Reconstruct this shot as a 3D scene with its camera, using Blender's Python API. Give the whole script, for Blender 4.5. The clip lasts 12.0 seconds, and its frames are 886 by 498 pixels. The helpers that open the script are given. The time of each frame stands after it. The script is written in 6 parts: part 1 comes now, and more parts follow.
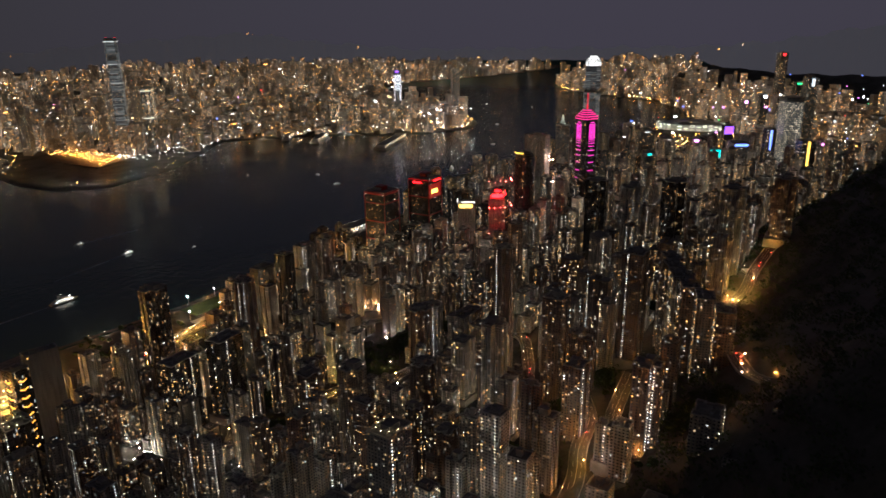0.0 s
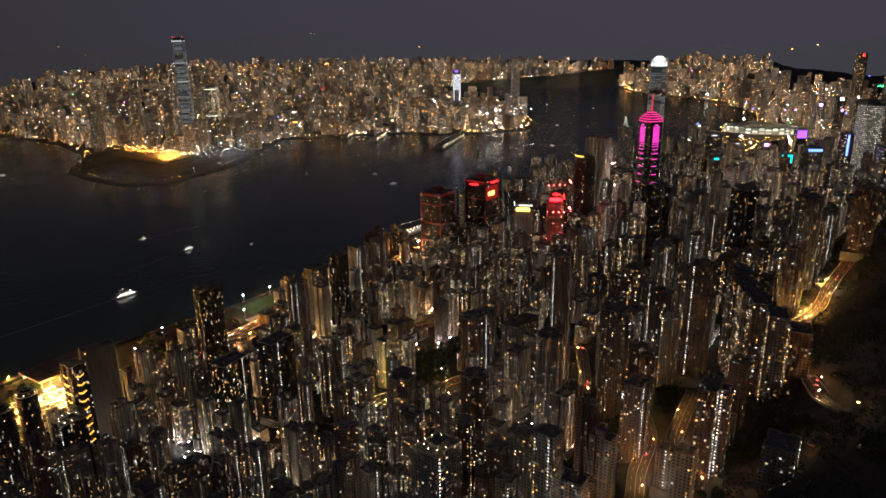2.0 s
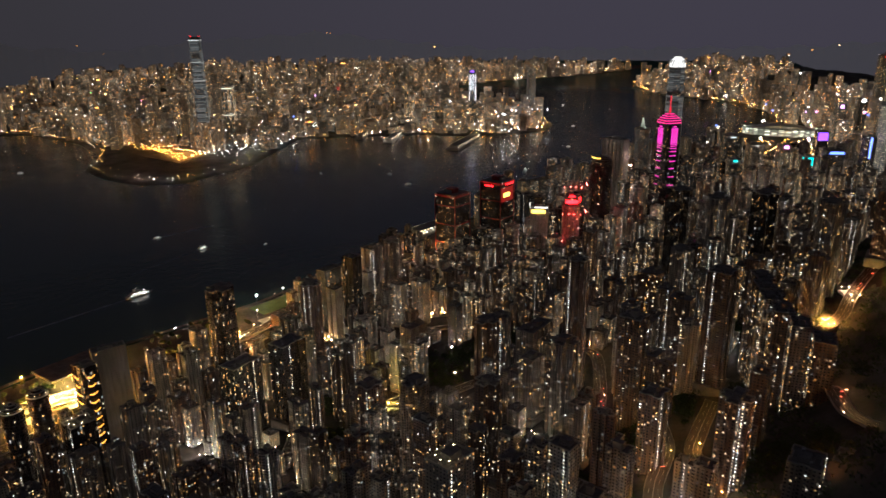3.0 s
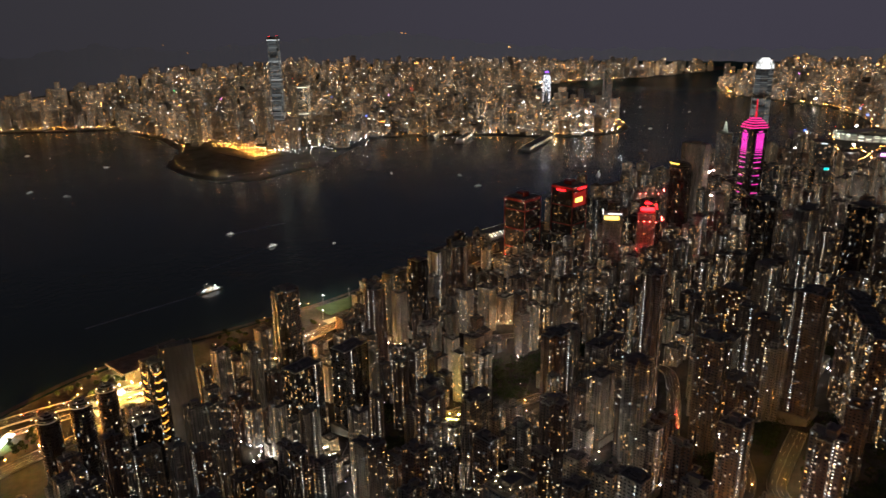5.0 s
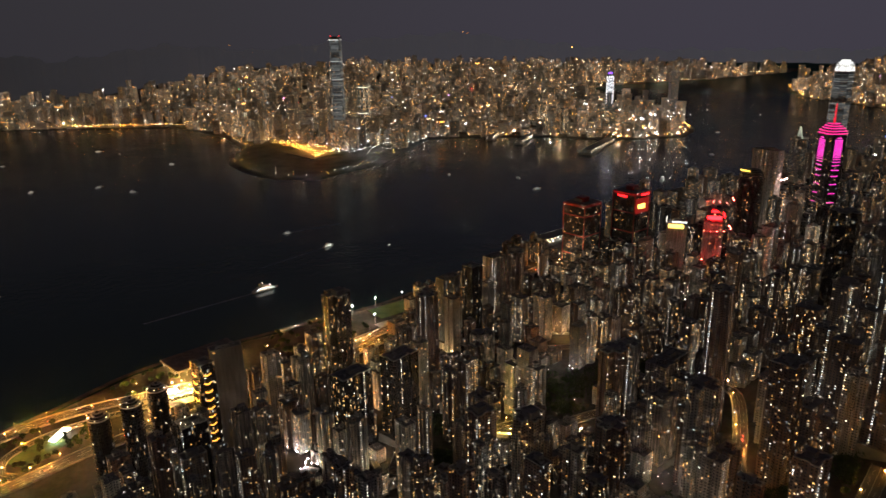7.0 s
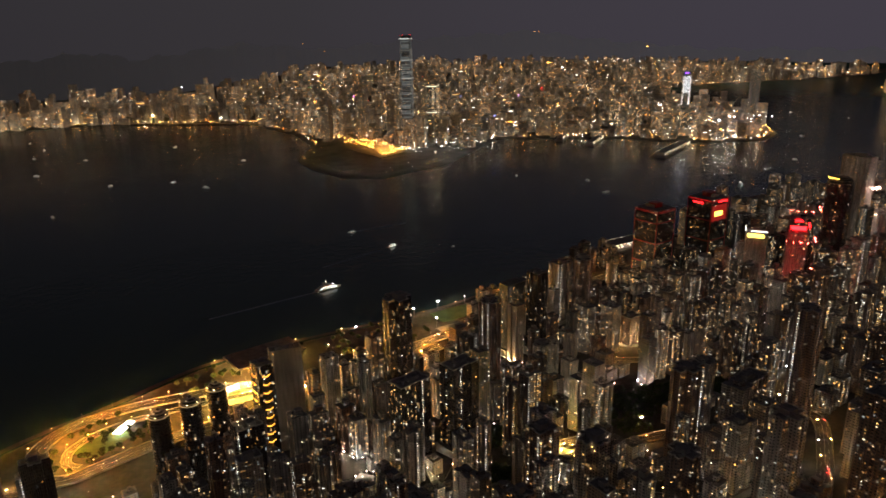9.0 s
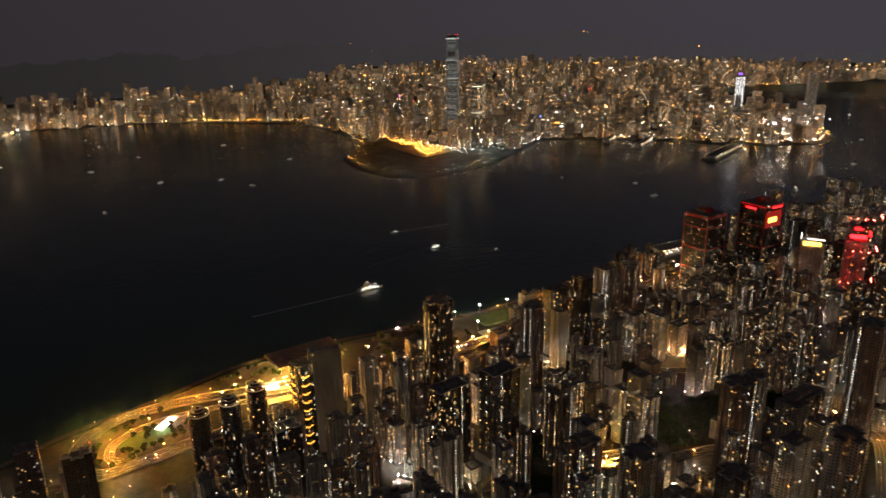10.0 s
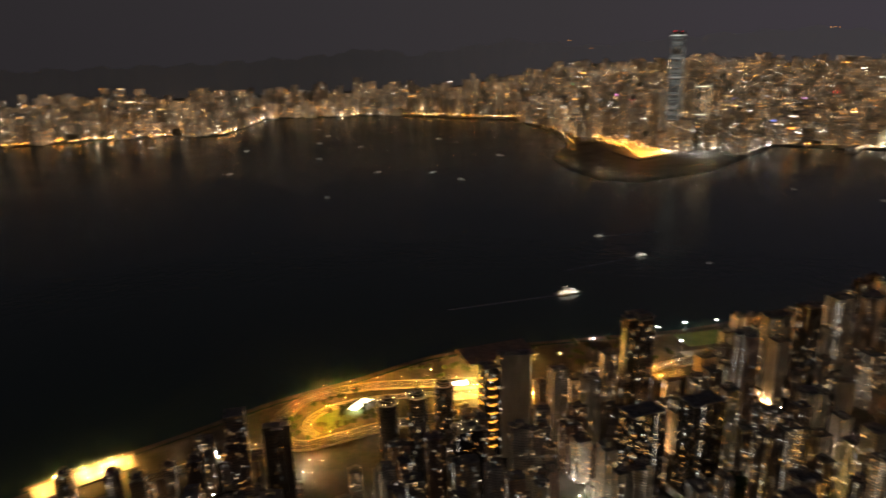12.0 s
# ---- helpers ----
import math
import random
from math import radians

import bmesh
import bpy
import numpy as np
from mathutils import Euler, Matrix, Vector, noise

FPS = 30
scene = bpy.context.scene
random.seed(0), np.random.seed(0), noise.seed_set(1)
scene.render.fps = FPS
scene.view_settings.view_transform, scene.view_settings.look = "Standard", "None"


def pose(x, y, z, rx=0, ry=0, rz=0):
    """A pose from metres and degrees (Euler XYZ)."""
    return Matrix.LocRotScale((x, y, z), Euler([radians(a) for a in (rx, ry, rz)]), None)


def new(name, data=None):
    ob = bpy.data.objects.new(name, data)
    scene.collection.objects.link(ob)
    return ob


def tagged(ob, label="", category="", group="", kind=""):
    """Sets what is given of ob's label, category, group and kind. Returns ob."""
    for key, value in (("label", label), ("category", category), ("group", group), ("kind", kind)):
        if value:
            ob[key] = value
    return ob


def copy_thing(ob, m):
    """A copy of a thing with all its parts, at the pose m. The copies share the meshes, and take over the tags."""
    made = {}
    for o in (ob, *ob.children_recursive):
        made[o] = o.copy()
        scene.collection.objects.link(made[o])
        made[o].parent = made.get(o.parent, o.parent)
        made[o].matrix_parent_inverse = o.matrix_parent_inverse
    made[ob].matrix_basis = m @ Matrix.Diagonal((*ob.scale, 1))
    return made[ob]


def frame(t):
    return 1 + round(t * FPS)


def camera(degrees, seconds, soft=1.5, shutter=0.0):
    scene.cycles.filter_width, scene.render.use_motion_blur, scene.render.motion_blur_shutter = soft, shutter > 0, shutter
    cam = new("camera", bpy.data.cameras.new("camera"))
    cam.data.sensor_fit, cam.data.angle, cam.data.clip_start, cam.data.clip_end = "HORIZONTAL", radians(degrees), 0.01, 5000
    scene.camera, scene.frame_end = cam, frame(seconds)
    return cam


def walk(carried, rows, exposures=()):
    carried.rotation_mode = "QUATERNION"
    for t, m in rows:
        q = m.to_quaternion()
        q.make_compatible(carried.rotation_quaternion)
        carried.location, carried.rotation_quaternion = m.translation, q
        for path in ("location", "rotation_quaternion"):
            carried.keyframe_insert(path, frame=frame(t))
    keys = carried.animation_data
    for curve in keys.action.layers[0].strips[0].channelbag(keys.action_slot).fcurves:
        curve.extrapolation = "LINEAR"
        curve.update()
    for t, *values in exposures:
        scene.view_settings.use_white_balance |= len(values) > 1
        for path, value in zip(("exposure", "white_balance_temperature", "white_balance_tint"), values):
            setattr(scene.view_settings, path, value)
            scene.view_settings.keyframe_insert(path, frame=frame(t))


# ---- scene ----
cam = camera(63.8, 12.0, 1.6, 0.8)
PATH = [
    (0, pose(-60.2, -53.4, 538.4, 72.13, 0.67, -72.03)),
    (0.5, pose(-54.1, -51.3, 538.4, 72.10, 0.75, -70.80)),
    (1, pose(-48.1, -49.8, 538.5, 72.12, 0.75, -69.33)),
    (1.5, pose(-41.5, -47.8, 538.5, 72.11, 0.81, -67.99)),
    (2, pose(-34.7, -45.7, 538.5, 72.14, 0.76, -67.33)),
    (2.5, pose(-28.4, -43.1, 538.6, 72.14, 0.69, -66.97)),
    (3, pose(-21.5, -40.4, 538.6, 72.14, 0.66, -66.09)),
    (5, pose(6.5, -29.2, 538.7, 72.19, 0.78, -60.31)),
    (5.5, pose(13.3, -26.2, 538.7, 72.21, 0.79, -58.90)),
    (6, pose(20.1, -23.3, 538.7, 72.21, 0.77, -57.78)),
    (6.5, pose(27.3, -19.6, 538.7, 72.22, 0.81, -56.68)),
    (7, pose(34.2, -15.8, 538.6, 72.25, 0.80, -55.52)),
    (9, pose(59.4, 0.5, 538.1, 72.24, 0.92, -50.04)),
    (9.5, pose(66.2, 6.0, 537.9, 72.27, 0.93, -48.41)),
    (10, pose(71.9, 10.4, 537.6, 72.29, 0.97, -46.42)),
    (10.5, pose(77.7, 15.6, 537.4, 72.31, 1.00, -44.31)),
    (11, pose(83.5, 21.1, 537.0, 72.31, 1.11, -40.29)),
    (11.5, pose(89.3, 26.4, 536.6, 72.37, 1.22, -36.16)),
    (12, pose(95.0, 31.4, 536.6, 72.41, 1.39, -29.51)),
]
walk(cam, PATH, [(0, 0.22, 5750, 10), (7, 0.19, 5950, 10), (12, 0.17, 6500, 10)])

# ---------------------------------------------------------------- world and light
world = bpy.data.worlds.new("night_sky")
scene.world = world
world.use_nodes = True
wn, wl = world.node_tree.nodes, world.node_tree.links
wbg = wn["Background"]
wtc = wn.new("ShaderNodeTexCoord")
wsep = wn.new("ShaderNodeSeparateXYZ")
wramp = wn.new("ShaderNodeValToRGB")
wmap = wn.new("ShaderNodeMapRange")
wmap.inputs[1].default_value, wmap.inputs[2].default_value = -0.15, 1.0
wl.new(wtc.outputs["Generated"], wsep.inputs[0])
wl.new(wsep.outputs[2], wmap.inputs[0])
wl.new(wmap.outputs[0], wramp.inputs[0])
we = wramp.color_ramp.elements
we[0].position, we[0].color = 0.0, (0.0215, 0.0190, 0.0205, 1)
we[1].position, we[1].color = 1.0, (0.0120, 0.0110, 0.0130, 1)
for wp, wc in ((0.12, (0.0230, 0.0200, 0.0220, 1)), (0.22, (0.0245, 0.0215, 0.0235, 1)), (0.4, (0.020, 0.018, 0.021, 1))):
    wel = we.new(wp)
    wel.color = wc
wglow = wn.new("ShaderNodeMapRange")
wglow.inputs[1].default_value, wglow.inputs[2].default_value = 0.0, 1.0
wl.new(wsep.outputs[0], wglow.inputs[0])
wtint = wn.new("ShaderNodeValToRGB")
wtint.color_ramp.elements[0].color = (0.66, 0.66, 0.66, 1)
wtint.color_ramp.elements[1].color = (1.38, 1.34, 1.52, 1)
for wp, wc in ((0.3, (0.82, 0.82, 0.82, 1)), (0.62, (1.0, 1.0, 0.98, 1))):
    wel = wtint.color_ramp.elements.new(wp)
    wel.color = wc
wl.new(wglow.outputs[0], wtint.inputs[0])
wmul = wn.new("ShaderNodeMix")
wmul.data_type, wmul.blend_type = "RGBA", "MULTIPLY"
wmul.inputs[0].default_value = 1.0
wl.new(wramp.outputs[0], wmul.inputs[6])
wl.new(wtint.outputs[0], wmul.inputs[7])
wl.new(wmul.outputs[2], wbg.inputs[0])
wbg.inputs[1].default_value = 1.48

# ---------------------------------------------------------------- far distance is drawn nearer and smaller, along the sight lines
EYE = (15.0, -15.0, 538.0)
NEAR_R, DEEP = 3000.0, 1880.0


def shrink(x, y, z):
    """Place and size factor of a true place: unchanged to 3 km, drawn together beyond."""
    dx, dy, dz = x - EYE[0], y - EYE[1], z - EYE[2]
    r = math.sqrt(dx * dx + dy * dy + dz * dz)
    if r <= NEAR_R:
        return (x, y, z), 1.0
    k = (NEAR_R + DEEP * (1 - math.exp(-(r - NEAR_R) / DEEP))) / r
    return (EYE[0] + dx * k, EYE[1] + dy * k, EYE[2] + dz * k), k


# ---------------------------------------------------------------- plan of the shores
ISLAND = [(-3500, 300), (-900, 700), (-200, 900), (0, 940), (197, 964), (330, 985), (462, 985), (600, 992), (730, 960), (914, 890),
          (1076, 835), (1350, 795), (1600, 745), (1770, 690), (1950, 590), (2300, 480), (2600, 400), (3000, 180),
          (3300, 20), (3560, 60), (3800, 60), (4000, -120), (4600, -60), (5000, 150), (5617, 800), (6300, 1000),
          (7300, 900), (9000, 300), (12500, -3000), (12500, -9000), (-9000, -9000), (-9000, -2000)]
KOWLOON = [(-4000, 5200), (-95, 4150), (500, 4050), (942, 3850), (1343, 4380), (1870, 4146), (2200, 3850), (2443, 3480),
           (2330, 2900), (2150, 2560), (1880, 2330), (1790, 2120), (1760, 1900), (1850, 1780), (2185, 1764), (2821, 1968),
           (3120, 1520), (3200, 1180), (3436, 950), (3700, 960), (4100, 1180), (4700, 1750), (5300, 2350), (5900, 2300),
           (6937, 1700), (7700, 1350), (9500, 1000), (13000, 0), (14000, 9000), (0, 14000), (-9000, 9000)]


def signed(px, py, poly):
    """Distance to a shore, positive on land, for arrays of places."""
    px, py = np.asarray(px, float), np.asarray(py, float)
    best = np.full(px.shape, 1e9)
    inside = np.zeros(px.shape, bool)
    for (ax, ay), (bx, by) in zip(poly, poly[1:] + poly[:1]):
        ex, ey = bx - ax, by - ay
        u = np.clip(((px - ax) * ex + (py - ay) * ey) / (ex * ex + ey * ey), 0, 1)
        best = np.minimum(best, np.hypot(px - ax - u * ex, py - ay - u * ey))
        if ay != by:
            inside ^= ((ay > py) != (by > py)) & (px < ax + (py - ay) / ey * ex)
    return np.where(inside, best, -best)


def height(px, py):
    """Ground height, for arrays of places."""
    px, py = np.asarray(px, float), np.asarray(py, float)
    a, b = signed(px, py, ISLAND), signed(px, py, KOWLOON)
    q = np.clip(a - 250, 0, 1100)
    hill = 4 + 0.05 * q + 0.00018 * q * q + 0.55 * np.clip(a - 1000, 0, 700)
    hill = 4 + (hill - 4) * np.interp(px, [1300, 2300, 3000], [1.0, 0.35, 0.12])
    hill = np.where(hill > 300, 300 + 130 * (1 - np.exp(-(hill - 300) / 130)), hill)
    hill = hill + np.where(a > 980, 9 * np.sin(px / 61.0) * np.sin(py / 47.0 + px / 90.0), 0)
    kow = 4 + 0.03 * np.clip(b - 700, 0, 1500)
    land = np.where(a > 0, hill, np.where(b > 0, kow, -8))
    edge = np.maximum(a, b)
    return np.where(edge < 12, np.minimum(land, 4 + (edge - 12) * 0.5), land)


GRID = 20.0
GX, GY = np.meshgrid(np.arange(-1500, 9500, GRID), np.arange(-1500, 9000, GRID), indexing="ij")
GH, GI, GK = height(GX, GY), signed(GX, GY, ISLAND), signed(GX, GY, KOWLOON)


def sample(table, x, y):
    """A value of the plan between its grid points."""
    u, v = (x + 1500) / GRID, (y + 1500) / GRID
    i, j = max(0, min(GX.shape[0] - 2, int(u))), max(0, min(GX.shape[1] - 2, int(v)))
    a, b = u - i, v - j
    return float((table[i, j] * (1 - a) + table[i + 1, j] * a) * (1 - b) + (table[i, j + 1] * (1 - a) + table[i + 1, j + 1] * a) * b)


def ground_at(x, y):
    return sample(GH, x, y)


def inland(x, y):
    return sample(GI, x, y)


# ---------------------------------------------------------------- materials
def material(name, rough=0.8, metal=0.0):
    m = bpy.data.materials.new(name)
    m.use_nodes = True
    b = m.node_tree.nodes["Principled BSDF"]
    b.inputs["Roughness"].default_value, b.inputs["Metallic"].default_value = rough, metal
    return m, m.node_tree.nodes, m.node_tree.links, b


def ramp(nodes, stops, constant=False):
    r = nodes.new("ShaderNodeValToRGB")
    e = r.color_ramp.elements
    e[0].position, e[0].color = stops[0][0], (*stops[0][1], 1)
    e[1].position, e[1].color = stops[1][0], (*stops[1][1], 1)
    for p, c in stops[2:]:
        n = e.new(p)
        n.color = (*c, 1)
    if constant:
        r.color_ramp.interpolation = "CONSTANT"
    return r


def mottled(name, c1, c2, scale, rough=0.85, bump=0.3, detail=6.0, metal=0.0):
    """A surface with stains at two scales and fine relief."""
    m, n, l, b = material(name, rough, metal)
    tc = n.new("ShaderNodeTexCoord")
    big, small = n.new("ShaderNodeTexNoise"), n.new("ShaderNodeTexNoise")
    big.inputs["Scale"].default_value, small.inputs["Scale"].default_value = scale, scale * 9
    big.inputs["Detail"].default_value = detail
    mix = n.new("ShaderNodeMath")
    mix.operation = "MULTIPLY_ADD"
    mix.inputs[1].default_value = 0.4
    r = ramp(n, [(0.45, c1), (0.85, c2)])
    bm_ = n.new("ShaderNodeBump")
    bm_.inputs["Strength"].default_value = bump
    l.new(tc.outputs["Object"], big.inputs["Vector"])
    l.new(tc.outputs["Object"], small.inputs["Vector"])
    l.new(small.outputs[0], mix.inputs[0])
    l.new(big.outputs[0], mix.inputs[2])
    l.new(mix.outputs[0], r.inputs[0])
    l.new(r.outputs[0], b.inputs["Base Color"])
    l.new(small.outputs[0], bm_.inputs["Height"])
    l.new(bm_.outputs[0], b.inputs["Normal"])
    return m


def facade(name, colours, wide=3.3, tall=3.1, joint=0.88, glass=(0.035, 0.038, 0.045), rough=0.8, dirt=0.5, lit=0.1, shine=0.45, tints=None):
    """Rendered or tiled wall with a grid of panes, few of them dimly lit; each building takes its own colour."""
    m, n, l, b = material(name, rough)
    uv = n.new("ShaderNodeUVMap")
    uv.uv_map = "wall"
    br = n.new("ShaderNodeTexBrick")
    br.offset, br.inputs["Scale"].default_value = 0.0, 1.0
    br.inputs["Mortar Size"].default_value, br.inputs["Mortar Smooth"].default_value = joint, 0.05
    br.inputs["Brick Width"].default_value, br.inputs["Row Height"].default_value = wide, tall
    info = n.new("ShaderNodeObjectInfo")
    geo = n.new("ShaderNodeNewGeometry")
    add = n.new("ShaderNodeMath")
    add.operation = "ADD"
    frac = n.new("ShaderNodeMath")
    frac.operation = "FRACT"
    l.new(info.outputs["Random"], add.inputs[0])
    l.new(geo.outputs["Random Per Island"], add.inputs[1])
    l.new(add.outputs[0], frac.inputs[0])
    step = 1.0 / len(colours)
    r = ramp(n, [(i * step, c) for i, c in enumerate(colours)], True)
    l.new(frac.outputs[0], r.inputs[0])
    ns = n.new("ShaderNodeTexNoise")
    ns.inputs["Scale"].default_value, ns.inputs["Detail"].default_value = 0.09, 8
    sc = n.new("ShaderNodeVectorMath")
    sc.operation = "MULTIPLY"
    sc.inputs[1].default_value = (3.0, 0.35, 1)
    l.new(uv.outputs[0], sc.inputs[0])
    l.new(sc.outputs[0], ns.inputs["Vector"])
    dr = ramp(n, [(0.3, (1 - dirt,) * 3), (0.7, (1, 1, 1))])
    l.new(ns.outputs[0], dr.inputs[0])
    mul = n.new("ShaderNodeMix")
    mul.data_type, mul.blend_type = "RGBA", "MULTIPLY"
    mul.inputs[0].default_value = 1.0
    l.new(r.outputs[0], mul.inputs[6])
    l.new(dr.outputs[0], mul.inputs[7])
    br.inputs["Color1"].default_value = (*glass, 1)
    br.inputs["Color2"].default_value = (*[min(0.5, g * (3.6 if g < 0.2 else 1.1)) for g in glass], 1)
    l.new(mul.outputs[2], br.inputs["Mortar"])
    l.new(uv.outputs[0], br.inputs["Vector"])
    l.new(br.outputs["Color"], b.inputs["Base Color"])
    rr = n.new("ShaderNodeMapRange")
    rr.inputs[3].default_value, rr.inputs[4].default_value = 0.25, rough
    l.new(br.outputs["Fac"], rr.inputs[0])
    l.new(rr.outputs[0], b.inputs["Roughness"])
    bp = n.new("ShaderNodeBump")
    bp.inputs["Strength"].default_value, bp.inputs["Distance"].default_value = 0.6, 0.2
    l.new(br.outputs["Fac"], bp.inputs["Height"])
    l.new(bp.outputs[0], b.inputs["Normal"])
    cell, low, dice = n.new("ShaderNodeVectorMath"), n.new("ShaderNodeVectorMath"), n.new("ShaderNodeTexWhiteNoise")
    cell.operation, low.operation, dice.noise_dimensions = "DIVIDE", "FLOOR", "4D"
    cell.inputs[1].default_value = (wide, tall, 1)
    l.new(uv.outputs[0], cell.inputs[0])
    l.new(cell.outputs[0], low.inputs[0])
    l.new(low.outputs[0], dice.inputs["Vector"])
    l.new(frac.outputs[0], dice.inputs["W"])
    hue = ramp(n, tints or [(0.0, (1.0, 0.42, 0.10)), (0.45, (1.0, 0.64, 0.28)), (0.75, (1.0, 0.82, 0.55)), (1.0, (0.85, 0.97, 0.95))])
    sepc = n.new("ShaderNodeSeparateColor")
    l.new(dice.outputs["Color"], sepc.inputs[0])
    l.new(sepc.outputs[1], hue.inputs[0])
    l.new(hue.outputs[0], b.inputs["Emission Color"])

    def math_node(op, a, c):
        q = n.new("ShaderNodeMath")
        q.operation = op
        for i, v in enumerate((a, c)):
            if isinstance(v, (int, float)):
                q.inputs[i].default_value = v
            else:
                l.new(v, q.inputs[i])
        return q.outputs[0]

    on = math_node("LESS_THAN", dice.outputs["Value"], lit)
    glassy = math_node("SUBTRACT", 1.0, br.outputs["Fac"])
    own = math_node("FRACT", math_node("MULTIPLY", frac.outputs[0], 13.7), 0.0)
    level = math_node("ADD", math_node("MULTIPLY", math_node("POWER", own, 1.6), 1.8), 0.25)
    vary = math_node("ADD", math_node("MULTIPLY", math_node("POWER", sepc.outputs[2], 2.2), 2.4), 0.15)
    total = math_node("MULTIPLY", math_node("MULTIPLY", on, glassy), math_node("MULTIPLY", math_node("MULTIPLY", vary, shine), level))
    l.new(total, b.inputs["Emission Strength"])
    m.cycles.emission_sampling = "NONE"
    return m


def glow(name, stops, power, sampled=False, spread=True, tail=2.5):
    """Lit panes and lamps: each pane takes its own colour and strength."""
    m, n, l, b = material(name, 0.4)
    b.inputs["Base Color"].default_value = (0.05, 0.05, 0.05, 1)
    geo = n.new("ShaderNodeNewGeometry")
    info = n.new("ShaderNodeObjectInfo")
    add = n.new("ShaderNodeMath")
    add.operation = "ADD"
    frac = n.new("ShaderNodeMath")
    frac.operation = "FRACT"
    l.new(geo.outputs["Random Per Island"], add.inputs[0])
    l.new(info.outputs["Random"], add.inputs[1])
    l.new(add.outputs[0], frac.inputs[0])
    r = ramp(n, stops)
    l.new(frac.outputs[0], r.inputs[0])
    l.new(r.outputs[0], b.inputs["Emission Color"])
    if spread:
        m1 = n.new("ShaderNodeMath")
        m1.operation = "MULTIPLY"
        m1.inputs[1].default_value = 7.31
        f1 = n.new("ShaderNodeMath")
        f1.operation = "FRACT"
        p1 = n.new("ShaderNodeMath")
        p1.operation = "POWER"
        p1.inputs[1].default_value = tail
        mr = n.new("ShaderNodeMapRange")
        mr.inputs[3].default_value, mr.inputs[4].default_value = power * 0.12, power * 1.6
        l.new(frac.outputs[0], m1.inputs[0])
        l.new(m1.outputs[0], f1.inputs[0])
        l.new(f1.outputs[0], p1.inputs[0])
        l.new(p1.outputs[0], mr.inputs[0])
        l.new(mr.outputs[0], b.inputs["Emission Strength"])
    else:
        b.inputs["Emission Strength"].default_value = power
    m.cycles.emission_sampling = "AUTO" if sampled else "NONE"
    return m


AMBER, GOLD, WARM, COOL, SODIUM = (1.0, 0.42, 0.08), (1.0, 0.62, 0.22), (1.0, 0.80, 0.50), (0.85, 0.95, 1.0), (1.0, 0.33, 0.03)
M_HOME = facade("tower_wall", [(0.40, 0.36, 0.31), (0.46, 0.43, 0.40), (0.36, 0.27, 0.22), (0.42, 0.40, 0.40), (0.33, 0.22, 0.17),
                               (0.5, 0.47, 0.43), (0.28, 0.27, 0.27), (0.44, 0.36, 0.28)])
M_BLANK = facade("plain_wall", [(0.5, 0.47, 0.43), (0.46, 0.43, 0.4)], 34, 3.1, 0.9, (0.40, 0.37, 0.34), 0.85, lit=0.0)
M_OFFICE = facade("curtain_wall", [(0.10, 0.11, 0.12), (0.15, 0.14, 0.14), (0.2, 0.19, 0.18), (0.07, 0.08, 0.09)], 1.8, 4.0, 0.35,
                  (0.03, 0.035, 0.042), 0.35, 0.2, 0.16, 0.35)
M_DARK = facade("dark_curtain_wall", [(0.035, 0.03, 0.03), (0.05, 0.045, 0.045)], 1.8, 4.0, 0.3, (0.015, 0.015, 0.018), 0.3, 0.2, 0.05, 0.3)
# many panes lit: their blurred glow also stands for haze over the far blocks
M_FAR = facade("far_wall", [(0.42, 0.38, 0.33), (0.46, 0.43, 0.40), (0.36, 0.28, 0.23), (0.30, 0.29, 0.29)], 4.0, 3.4, 0.8, (0.03, 0.03, 0.035), lit=0.5, shine=0.56,
               tints=[(0.0, (1.0, 0.40, 0.09)), (0.5, (1.0, 0.56, 0.22)), (0.8, (1.0, 0.78, 0.5)), (1.0, (0.8, 0.95, 0.88))])
M_FARDIM = facade("far_dim_wall", [(0.42, 0.38, 0.33), (0.46, 0.43, 0.40), (0.30, 0.29, 0.29)], 4.0, 3.4, 0.8, (0.03, 0.03, 0.035), lit=0.4, shine=0.26)
M_BROWN = facade("brown_tile_wall", [(0.20, 0.155, 0.135), (0.24, 0.185, 0.16)])
M_WHITE = facade("white_wall", [(0.62, 0.59, 0.54), (0.56, 0.55, 0.53)])
M_ROOF = mottled("roof_felt", (0.10, 0.10, 0.095), (0.24, 0.22, 0.2), 0.12)
M_CONC = mottled("concrete", (0.26, 0.25, 0.23), (0.40, 0.38, 0.35), 0.1)
M_ASPH = mottled("asphalt", (0.055, 0.053, 0.05), (0.10, 0.095, 0.09), 0.06)
M_GROUND = mottled("city_ground", (0.022, 0.026, 0.017), (0.085, 0.08, 0.072), 0.018)
M_LEAF = mottled("foliage", (0.022, 0.04, 0.014), (0.06, 0.095, 0.03), 0.3, 0.7)
M_BARK = mottled("bark", (0.06, 0.045, 0.03), (0.12, 0.09, 0.06), 2.0)
M_GRASS = mottled("lawn", (0.05, 0.10, 0.035), (0.10, 0.17, 0.06), 0.05)
M_METAL = mottled("painted_steel", (0.30, 0.30, 0.30), (0.42, 0.42, 0.41), 0.6, 0.5, 0.1, 4, 0.6)
M_HULL = mottled("white_hull", (0.6, 0.6, 0.58), (0.75, 0.75, 0.73), 0.3, 0.45)
G_WIN = glow("lit_window", [(0.0, (1.0, 0.4, 0.07)), (0.4, (1.0, 0.55, 0.16)), (0.7, (1.0, 0.74, 0.4)), (0.9, (1.0, 0.88, 0.66)), (1.0, COOL)], 2.7, tail=2.6)
